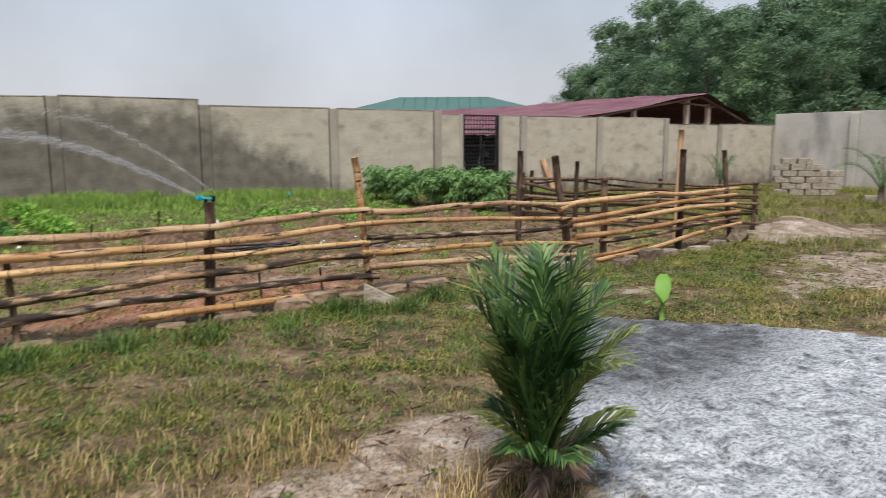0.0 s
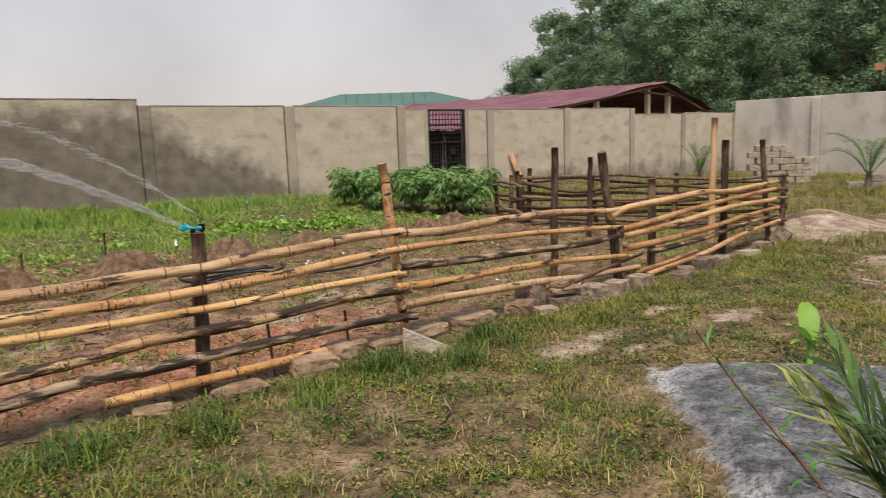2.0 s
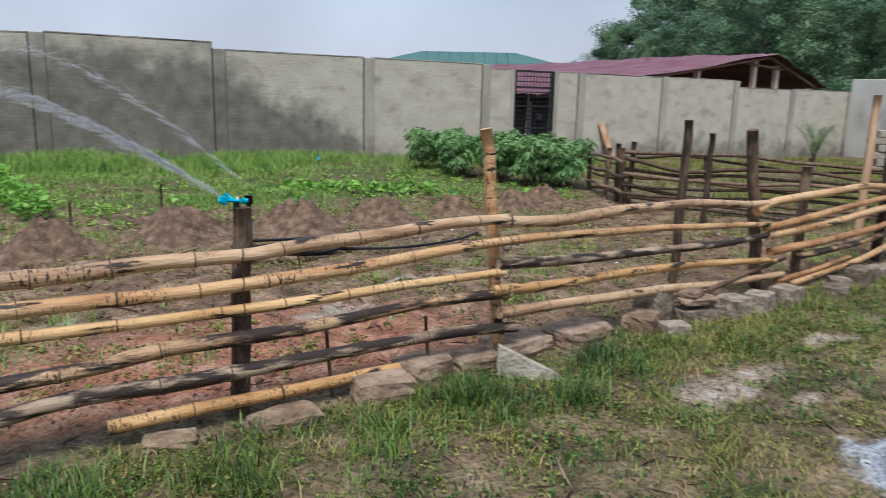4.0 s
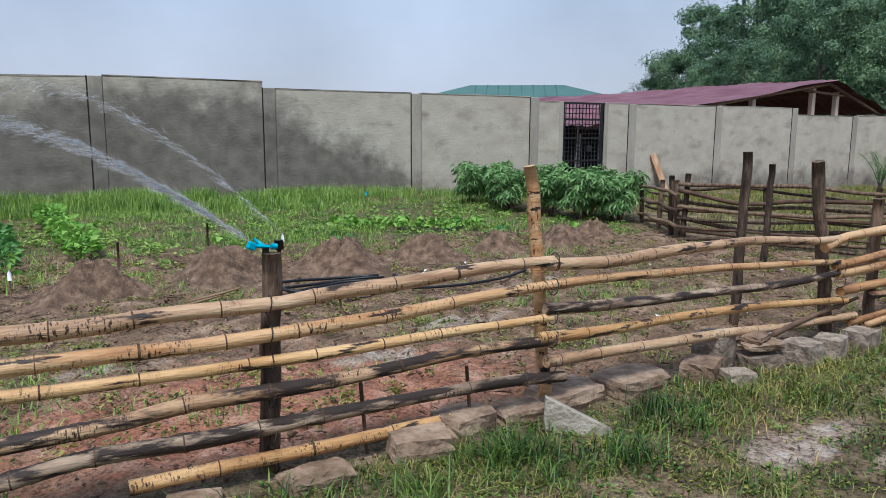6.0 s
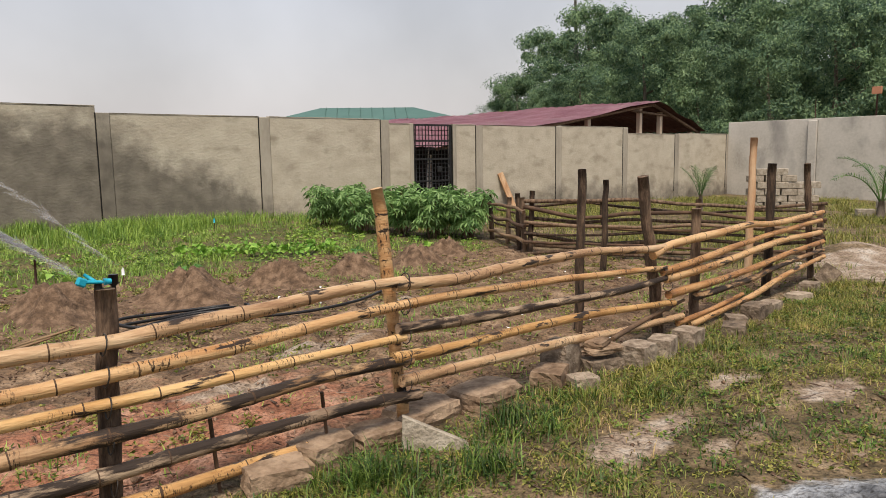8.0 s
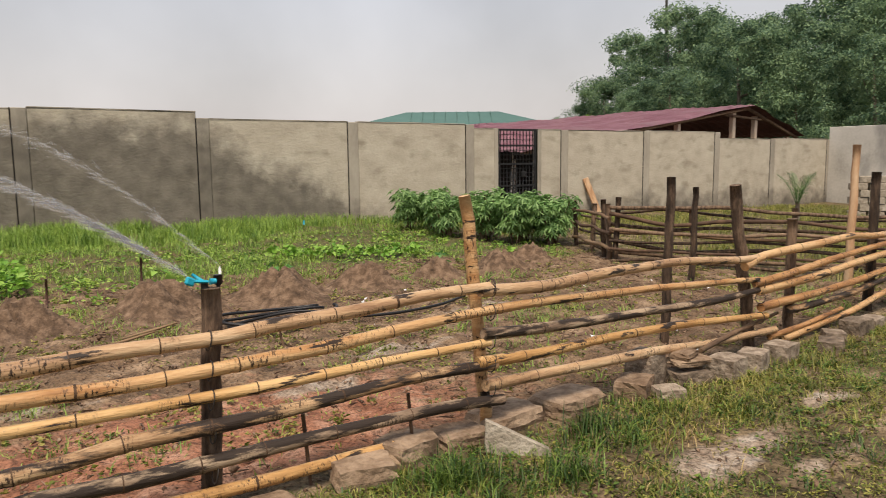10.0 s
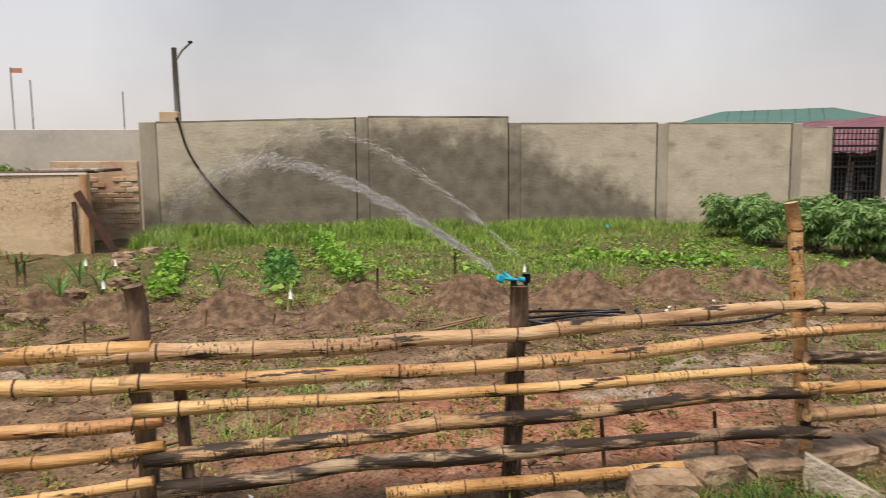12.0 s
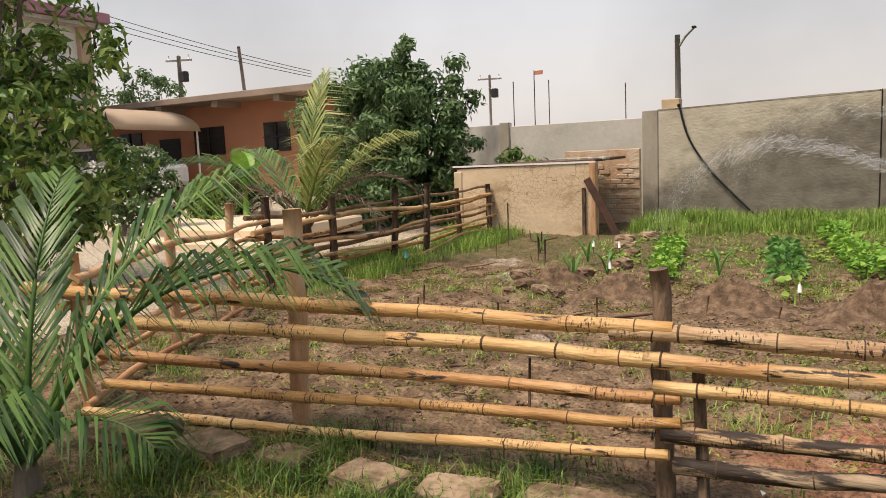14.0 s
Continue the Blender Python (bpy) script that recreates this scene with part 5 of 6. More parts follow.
def build_forest():
    base = [build_tree("forest_tree", "tall dark green broadleaf tree in dense woodland", (*sphere_az(50.6, 56), -1), 12.8, 4.4, 34000, 0.25, "leaf_forest_haze", 31 + k,
                       0.28, 1, 0.1, 120, grp="woodland behind the wall") for k in range(3)]
    base[1].matrix_world = Matrix.Translation((*sphere_az(54, 52), -1)) @ Matrix.Scale(0.86, 4)
    base[2].matrix_world = Matrix.Translation((*sphere_az(57.5, 50), -1)) @ Matrix.Scale(0.86, 4)
    spots = ((41.6, 66, 0.46), (43.3, 64, 0.64), (45.2, 62, 0.81), (47.0, 64, 0.97), (51.8, 64, 1.0), (55.2, 60, 0.97), (60.0, 54, 1.08), (62.5, 48, 1.0),
             (65.5, 52, 1.12), (68, 46, 1.0), (71, 50, 1.1), (74.5, 48, 1.05), (78, 50, 1.1), (82, 50, 1.1), (50, 44, 0.68), (54.5, 42, 0.72),
             (58.5, 41, 0.70), (63, 40, 0.72), (67, 40, 0.72), (72, 40, 0.75), (77, 42, 0.8), (47.0, 50, 0.52), (44.6, 52, 0.40), (62, 62, 1.2), (52, 68, 1.02))
    for i, (az, dist, s) in enumerate(spots):
        x, y = sphere_az(az, dist)
        copy_thing(base[i % 3], Matrix.Translation((x, y, -1)) @ Matrix.Rotation(i * 2.1, 4, "Z") @ Matrix.Scale(s, 4))
    b = build_tree("forest_bush", "bright olive green bush at the edge of the woods", (*sphere_az(43.8, 48), -0.5), 4.6, 1.5, 4000, 0.3, "leaf_tree_bright", 41, 0.1, 1, 0.1, 60)
    for i, (az, d, h) in enumerate(((49.2, 58, 14), (59.5, 60, 15.5))):
        tr = thing("bare_trunk", "pale bare tree trunk rising from the woods", "tree trunk", (*sphere_az(az, d), -1))
        part("trunk", tube([(0, 0, 0), (0.2, 0, h * 0.5), (0, 0.1, h)], [0.28, 0.2, 0.1], 7), "pole_wood", tr)


build_forest()
build_tree("fruit_tree", "bushy dark green mango-like tree beside the hut", (-8.5, 13.6, 0), 3.65, 1.7, 17000, 0.16, "leaf_tree", 51, 0.08, 4, 0.06, 190, puff=(0.1, 0.22))
build_tree("fruit_tree", "tall slim leafy tree rising above the bushy one", (-7.95, 13.9, 0), 4.25, 0.7, 4200, 0.17, "leaf_tree", 59, 0.06, 3, 0.4, 60, puff=(0.16, 0.34))
build_tree("garden_tree", "leafy tree with glossy green and yellow leaves", (-8.35, 5.2, 0), 5.6, 1.4, 9500, 0.17, "leaf_tree_bright", 52, 0.06, 4, 0.12, 150)
build_tree("fruit_tree", "slim side tree with dark drooping leaves beside the hut", (-6.85, 14.1, 0), 3.7, 0.75, 5500, 0.17, "leaf_tree", 58, 0.06, 3, 0.1, 70, puff=(0.16, 0.34))
build_tree("small_tree", "small bright green tree by the wall behind the hut", (-5.7, 15.5, 0), 1.95, 0.75, 2500, 0.16, "leaf_tree_bright", 53, 0.05, 2, 0.3, 30)
build_tree("distant_tree", "hazy distant tree behind the orange building", (*sphere_az(-50.3, 44), 0), 7.2, 2.6, 5000, 0.3, "leaf_tree", 54, 0.2, 1, 0.3, 60)
build_tree("flower_bush", "dark shrub dotted with small white flowers in the yard", (*sphere_az(-51.5, 15), 0.4), 1.75, 0.8, 5000, 0.11, "leaf_tree", 55, 0.05, 3, 0.05, 50)
build_tree("hedge_bush", "low leafy shrub at the edge of the yard", (*sphere_az(-46.2, 17), 0.45), 0.9, 0.7, 3000, 0.1, "leaf_tree_bright", 56, 0.04, 3, 0.05, 40)
build_tree("hedge_bush", "low leafy shrub at the edge of the yard", (*sphere_az(-44.0, 18), 0.5), 0.8, 0.6, 3000, 0.1, "leaf_tree", 57, 0.04, 3, 0.05, 40)


def white_flowers():
    r = np.random.default_rng(61)
    x, y = sphere_az(-51.5, 15)
    n = 260
    d = unit(r.normal(0, 1, (n, 3)) + np.array([0.5, -0.6, 0.1]))
    c = np.array([x, y, 1.25]) + d * np.array([0.82, 0.82, 0.75])
    v, t = leaf_quads(c, d, 0.07, 0.07, r)
    ob = raw("flowers", v, t, [], "petal_white")
    tagged(ob, "small white flowers scattered over the dark shrub", "flowers", kind="stuff")


white_flowers()


def frond(parent, base, az, lift, length, droop, leaflet, n, matn, seed, curl=0.0, stiff=0.45, close=0.85, wide=1.0):
    """One palm frond: a bent rib and two rows of narrow leaflets."""
    r = np.random.default_rng(seed)
    a, e = radians(az), radians(lift)
    p = np.array(base, float)
    pts = [p.copy()]
    steps = 14
    for i in range(steps):
        ee = e - droop * (i / steps) ** 1.6
        aa = a + curl * i / steps
        p = p + np.array([math.cos(aa) * math.cos(ee), math.sin(aa) * math.cos(ee), math.sin(ee)]) * length / steps
        pts.append(p.copy())
    pts = np.array(pts)
    bm = tube(pts, np.linspace(0.016, 0.003, len(pts)) * (length / 1.6 + 0.3), 5)
    rib = part("frond", bm, matn, parent)
    ts = np.repeat(np.linspace(0.16, 0.99, n), 2)
    sgn = np.tile([1, -1], n)
    fi = ts * steps
    i0 = np.minimum(fi.astype(int), steps - 1)
    pos = pts[i0] + (pts[i0 + 1] - pts[i0]) * (fi - i0)[:, None]
    d = unit(pts[i0 + 1] - pts[i0])
    s = unit(np.cross(d, np.array([0, 0, 1.0]) + 1e-4)) * sgn[:, None]
    ll = leaflet * np.sin(np.clip(ts, 0, 0.97) * math.pi) ** 0.55 * r.uniform(0.85, 1.1, len(ts))
    out = unit(s * (1.6 - close) + d * close + np.array([0, 0, 0.28]) + r.normal(0, 0.07, (len(ts), 3)))
    mid = pos + out * (ll * 0.5)[:, None]
    tip = mid + unit(out + np.array([0, 0, -1.0]) * (1 - stiff) * 1.6) * (ll * 0.5)[:, None]
    wv = unit(np.cross(out, d)) 
    wv = unit(np.cross(out, wv)) * ((0.006 + 0.03 * leaflet) * (1.5 if matn == "leaf_dead" else wide) * r.uniform(0.7, 1.2, len(ts)))[:, None] * 0.5
    v = np.stack([pos - wv * 0.4, pos + wv * 0.4, mid + wv, mid - wv, tip], 1).reshape(-1, 3)
    i = np.arange(len(ts))[:, None] * 5
    raw("leaf_blade", v, i + [3, 2, 4], i + [0, 1, 2, 3], matn, rib)
    return pts[-1]


def palm(name, label, at, fronds, seed, trunk_h=0.12, trunk_r=0.07, stiff=0.45, close=0.85, wide=1.0):
    t = thing(name, label, "palm", at)
    bm = tube([(0, 0, -0.1), (0, 0, trunk_h * 0.5), (0, 0, trunk_h)], [trunk_r * 1.2, trunk_r, trunk_r * 0.7], 9)
    part("trunk", bm, "bark", t)
    for i, f in enumerate(fronds):
        frond(t, (0.02 * math.cos(i), 0.02 * math.sin(i), trunk_h * 0.8), *f, seed * 100 + i, 0.0, stiff, close, wide)
    return t


def build_palms():
    r = random.Random(5)
    fr = []
    for i in range(34):
        up = r.uniform(70, 88) if i < 26 else r.uniform(40, 62)
        ln = r.uniform(0.42, 0.9) if i < 26 else r.uniform(0.3, 0.45)
        fr.append((i * 137.5, up, ln, radians(r.uniform(10, 50)), 0.33 if i < 26 else 0.24, 24, ("leaf_palm", "leaf_palm_dark", "leaf_palm_yellow", "leaf_palm_dark")[i % 4]))
    for i in range(7):
        fr.append((i * 51 + 20, r.uniform(20, 60), r.uniform(0.2, 0.34), radians(120), 0.14, 14, "leaf_dead"))
    palm("young_palm", "bushy young oil palm with upright dark green fronds", (1.78, -0.86, gzf(1.78, -0.86)), fr, 1, 0.12, 0.05, 0.6, 1.12)
    # coconut palm beside the corner of the fence
    fr = [(36, 62, 1.85, radians(118), 0.6, 38, "leaf_palm"), (66, 68, 1.65, radians(58), 0.6, 38, "leaf_palm"), (120, 80, 1.35, radians(40), 0.55, 32, "leaf_palm"),
          (170, 70, 1.4, radians(70), 0.55, 32, "leaf_palm"), (215, 60, 1.4, radians(85), 0.5, 30, "leaf_palm"), (-45, 56, 0.9, radians(95), 0.45, 26, "leaf_palm"),
          (-100, 58, 1.15, radians(85), 0.5, 28, "leaf_palm"), (5, 44, 0.8, radians(90), 0.4, 24, "leaf_palm"), (250, 72, 1.2, radians(60), 0.5, 28, "leaf_palm")]
    palm("young_palm", "young coconut palm with long arching blue-green fronds", (-2.75, 1.72, gzf(-2.75, 1.7)),
         [(a, b, c * 1.12, d, e * 1.25, int(n * 1.15), m if i in (1, 3) else "leaf_palm_dark") for i, (a, b, c, d, e, n, m) in enumerate(fr)], 2, 0.16, 0.06, 0.12, 0.85, 0.95)
    # palm behind the side fence
    fr = [(85, 84, 2.4, radians(25), 0.85, 48, "leaf_palm_yellow"), (20, 58, 2.2, radians(55), 0.80, 48, "leaf_palm_yellow"), (160, 56, 2.2, radians(60), 0.80, 48, "leaf_palm"),
          (-30, 60, 2.1, radians(60), 0.75, 44, "leaf_palm_yellow"), (230, 56, 2.1, radians(70), 0.75, 44, "leaf_palm"), (60, 62, 1.9, radians(80), 0.5, 30, "leaf_palm_yellow"),
          (38, 56, 2.5, radians(165), 0.4, 26, "leaf_dead"), (218, 54, 2.6, radians(170), 0.4, 26, "leaf_dead"), (190, 60, 1.8, radians(160), 0.4, 24, "leaf_dead"),
          (-80, 60, 1.6, radians(150), 0.4, 22, "leaf_dead"), (5, 50, 1.7, radians(150), 0.4, 22, "leaf_dead")]
    palm("coconut_palm", "coconut palm with yellowing fronds and drooping dead leaves", (-6.2, 8.1, 0.0), fr, 3, 0.7, 0.11)
    fr = [(i * 51, 55 + (i % 3) * 12, 1.5, radians(90), 0.4, 20, "leaf_palm") for i in range(8)]
    palm("small_palm", "small coconut palm on the open ground", (18.6, 6.4, -0.2), fr, 4, 0.5, 0.08)
    fr = [(i * 47, 72 + (i % 3) * 6, 0.95, radians(40), 0.25, 18, "leaf_palm") for i in range(10)]
    palm("small_palm", "small upright palm in the rough grass", (11.9, 1.4, -0.05), fr, 5, 0.25, 0.06)
    fr = [(i * 57, 72 + (i % 2) * 8, 0.9, radians(40), 0.3, 16, "leaf_palm") for i in range(7)]
    palm("small_palm", "small palm growing against the wall", (17.5, 10.2, -0.15), fr, 6, 0.5, 0.06)


build_palms()


def broad_leaf(bm, base, az, lift, L, W, droop):
    """A broad banana-like blade folded along its midrib."""
    a = radians(az)
    p = Vector(base)
    rows = []
    n = 7
    for i in range(n + 1):
        t = i / n
        e = radians(lift) - droop * t * t
        w = W * math.sin(math.pi * min(0.97, 0.06 + t * 0.94)) ** 0.6
        side = Vector((-math.sin(a), math.cos(a), 0)) * w * 0.5
        rows.append([bm.verts.new(p + side + Vector((0, 0, w * 0.16))), bm.verts.new(p), bm.verts.new(p - side + Vector((0, 0, w * 0.16)))])
        p = p + Vector((math.cos(a) * math.cos(e), math.sin(a) * math.cos(e), math.sin(e))) * L / n
    for r0, r1 in zip(rows, rows[1:]):
        bm.faces.new((r0[0], r0[1], r1[1], r1[0])).smooth = True
        bm.faces.new((r0[1], r0[2], r1[2], r1[1])).smooth = True


def banana(at, leaves, stem, label):
    t = thing("banana_plant", label, "banana plant", at)
    part("stem", tube([(0, 0, -0.05), (0, 0, stem)], [stem * 0.14, stem * 0.09], 8), "leaf_lime", t)
    for az, lift, L, W in leaves:
        bm = bmesh.new()
        broad_leaf(bm, (0, 0, stem * 0.9), az, lift, L, W, 1.0)
        part("leaf", bm, "leaf_lime", t)


banana((4.3, 0.74, gzf(4.3, 0.74) + 0.03), ((40, 66, 0.27, 0.12), (160, 50, 0.22, 0.09), (290, 40, 0.15, 0.055), (165, 20, 0.16, 0.05)), 0.15, "tiny lime-green banana sucker beside the ash")
banana((*sphere_az(-43.6, 17.5), 0.48), ((20, 60, 1.3, 0.4), (120, 65, 1.3, 0.4), (220, 60, 1.3, 0.4), (300, 70, 1.2, 0.4), (170, 40, 1.1, 0.35)), 0.6, "banana plant with broad leaves in front of the orange building")


def sapling():
    t = thing("sapling", "thin leaning sapling with narrow green leaves by the ash", "sapling", (2.75, -0.05, gzf(2.75, -0.05) + 0.02))
    pts = smooth_line([(0.04, -0.1, -0.05), (0.0, 0.0, 0.08), (-0.02, 0.26, 0.32), (-0.03, 0.5, 0.57)], 0.06, 0.006, 3)
    part("stem", tube(pts, np.linspace(0.009, 0.004, len(pts)), 6), "stick_wood", t)
    for i in range(15):
        p = pts[min(len(pts) - 1, 2 + int(i * (len(pts) - 3) / 14))]
        bm = bmesh.new()
        broad_leaf(bm, tuple(p), i * 137 + 40, 25 if i < 11 else 45, 0.2 if i < 8 else 0.12, 0.016, 1.1)
        part("leaf", bm, "leaf_bean", t)


sapling()

# ---- garden bed ----
def cassava(at, height, spread, seed):
    r = np.random.default_rng(seed)
    t = thing("cassava_plant", "dense cassava bush with fingered green leaves", "cassava bush", at, group="cassava row")
    bm = bmesh.new()
    pos, dirs, Ls = [], [], []
    for s in range(9):
        a = r.uniform(0, 6.28)
        q = spread * r.uniform(0.2, 0.9)
        p = [(0.05 * math.cos(a), 0.05 * math.sin(a), -0.05), (q * 0.5 * math.cos(a), q * 0.5 * math.sin(a), height * 0.5), (q * math.cos(a), q * math.sin(a), height * r.uniform(0.7, 0.95))]
        tube(p, [0.014, 0.011, 0.006], 5, bm)
        for k in range(26):
            u = r.uniform(-0.6, 1.0)
            c = np.array(p[1]) * (1 - u) + np.array(p[2]) * u
            b = r.uniform(0, 6.28)
            c = c + np.array([math.cos(b), math.sin(b), r.uniform(-0.1, 0.5)]) * r.uniform(0.08, 0.24)
            up = unit(np.array([math.cos(b) * 0.5, math.sin(b) * 0.5, 0.6]))
            e1 = unit(np.cross(up, np.array([0.3, 0.1, 1.0])))
            e2 = np.cross(up, e1)
            for f in np.linspace(-2.3, 2.3, 7):
                pos.append(c)
                dirs.append(math.cos(f) * e2 + math.sin(f) * e1 - 0.25 * up)
                Ls.append(0.15 * (1 - 0.08 * abs(f)))
    part("stem", bm, "stick_wood", t)
    v, tr = leaf_quads(np.array(pos), np.array(dirs), np.array(Ls), 0.035, r, 0.1)
    raw("foliage", v, tr, [], "leaf_cassava", t)
    return t


def build_cassava():
    base = cassava((7.9, 12.5, gzf(7.9, 12.5)), 0.84, 0.6, 71)
    for i, (x, y, s) in enumerate(((8.3, 11.9, 1.0), (8.0, 11.2, 0.95), (8.7, 11.0, 1.05), (8.3, 10.4, 1.0), (8.9, 10.1, 1.05), (8.35, 9.6, 1.0), (8.75, 9.1, 0.95),
                                   (8.6, 12.6, 1.0), (9.1, 9.6, 1.0))):
        copy_thing(base, Matrix.Translation((x, y, gzf(x, y))) @ Matrix.Rotation(i * 1.3, 4, "Z") @ Matrix.Scale(s, 4))


build_cassava()


def leafy(name, label, cat, at, h, spread, n, leaf, matn, seed, grp):
    r = np.random.default_rng(seed)
    t = thing(name, label, cat, at, group=grp)
    part("stem", tube([(0, 0, -0.03), (0.01, 0, h * 0.8)], [0.008, 0.004], 5), matn, t)
    a = r.uniform(0, 6.28, n)
    z = h * r.uniform(0.25, 1.0, n)
    q = spread * np.sqrt(r.uniform(0.02, 1, n)) * (1.1 - 0.5 * z / h)
    c = np.stack([q * np.cos(a), q * np.sin(a), z], 1)
    d = np.stack([np.cos(a), np.sin(a), r.normal(0.1, 0.4, n)], 1)
    v, tr = leaf_quads(c, d, leaf * r.uniform(0.7, 1.2, n), leaf * 0.7, r, 0.15)
    raw("foliage", v, tr, [], matn, t)
    return t


def build_crops():
    rows = (("bean_plant", "bright lime-green leafy crop in a row", "leaf_lime", (-1.2, 8.35), (-1.6, 11.2), 13, 0.27, 0.2),
            ("squash_plant", "darker green leafy crop in the bed", "leaf_bean", (0.15, 8.3), (-0.1, 11.0), 6, 0.34, 0.24),
            ("bean_plant", "bright lime-green leafy crop in a row", "leaf_lime", (0.95, 8.9), (0.5, 12.6), 16, 0.3, 0.22),
            ("vine_plant", "spreading pale green vine on the bed", "leaf_lime", (4.4, 10.2), (6.0, 9.3), 6, 0.2, 0.3))
    k = 0
    for nm, lb, m, a, b, n, h, sp in rows:
        base = None
        for i in range(n):
            t = i / (n - 1)
            x, y = a[0] + (b[0] - a[0]) * t + random.uniform(-0.06, 0.06), a[1] + (b[1] - a[1]) * t
            if base is None:
                base = leafy(nm, lb, "crop plant", (x, y, gzf(x, y)), h * 0.85, sp * 0.8, 70, 0.095, m, 80 + k, nm + " row")
            else:
                copy_thing(base, Matrix.Translation((x, y, gzf(x, y))) @ Matrix.Rotation(i * 1.7, 4, "Z") @ Matrix.Scale(random.uniform(0.75, 1.15), 4))
            k += 1
    # single seedlings with grassy blades, maize-like
    for i, (x, y) in enumerate(((-2.15, 8.0), (-1.85, 8.4), (-0.6, 8.6), (-3.4, 10.2), (-2.4, 9.4))):
        t = thing("maize_seedling", "young maize plant with arching blades", "maize plant", (x, y, gzf(x, y)), group="maize seedlings")
        for j in range(5):
            bm = bmesh.new()
            broad_leaf(bm, (0, 0, 0.03), j * 73 + i * 20, 72, 0.42, 0.035, 1.3)
            part("leaf", bm, "leaf_bean", t)
    for i, (x, y, h) in enumerate(((2.15, 7.4, 0.42), (3.35, 7.25, 0.42), (0.25, 7.3, 0.36), (5.6, 7.6, 0.3), (6.6, 7.6, 0.32))):
        t = leafy("seedling", "lone thin seedling with light green leaves on a mound", "seedling", (x, y, gzf(x, y)), h, 0.1, 16, 0.11, "leaf_lime" if i % 2 == 0 else "leaf_bean", 120 + i, "mound seedlings")


build_crops()


def build_mounds():
    r = np.random.default_rng(91)
    for i, (x, y, rad, h) in enumerate(((-0.25, 7.05, 0.55, 0.27), (0.9, 6.95, 0.55, 0.3), (2.1, 7.15, 0.58, 0.33), (3.3, 7.05, 0.58, 0.33), (4.45, 7.4, 0.5, 0.28),
                                        (5.4, 7.45, 0.42, 0.24), (6.45, 7.5, 0.45, 0.25), (-1.45, 7.3, 0.5, 0.22), (-2.35, 8.0, 0.45, 0.2), (7.3, 7.9, 0.4, 0.22))):
        n = 46
        g = np.linspace(-1.15, 1.15, n)
        X, Y = np.meshgrid(g, g)
        D = np.hypot(X, Y) + 0.12 * np.sin(3 * np.arctan2(Y, X) + i)
        Z = h * np.exp(-(D / 0.55) ** 2 * 1.3) + (r.normal(0, 0.02, X.shape) + 0.02 * np.sin(7 * X + i) * np.sin(6 * Y + 2 * i)) * np.clip(1.25 - D, 0, 1) - 0.05 * sm(0.85, 1.15, D) - 0.005
        V = np.stack([X * rad * 1.15, Y * rad * 1.15, Z], -1).reshape(-1, 3)
        idx = np.arange(n * n).reshape(n, n)
        q = np.stack([idx[:-1, :-1], idx[:-1, 1:], idx[1:, 1:], idx[1:, :-1]], -1).reshape(-1, 4)
        ob = raw("soil_mound", V, [], q, "soil")
        ob.matrix_world = pose(x, y, gzf(x, y), 0, 0, i * 40)
        tagged(ob, "low heap of dark loose garden soil", "soil mound", group="planting mounds")


build_mounds()


def rock(name, label, at, size, rz, matn, seed, cat="stone", grp="foot stones", tilt=(0, 0), rough=0.14, blunt=0.45):
    r = random.Random(seed)
    bm = bmesh.new()
    bmesh.ops.create_cube(bm, size=1)
    bmesh.ops.subdivide_edges(bm, edges=bm.edges, cuts=3, use_grid_fill=True)
    for v in bm.verts:
        n = v.co.length
        v.co *= 1 - blunt * max(0, n - 0.5)
        v.co += Vector([r.uniform(-1, 1) * rough for _ in range(3)]) * 0.7
        v.co.x *= size[0]
        v.co.y *= size[1]
        v.co.z *= size[2]
    ob = part(name, bm, matn)
    ob.matrix_world = pose(at[0], at[1], gzf(at[0], at[1]) + size[2] * 0.28 + (at[2] if len(at) > 2 else 0), tilt[0], tilt[1], rz)
    return tagged(ob, label, cat, group=grp)


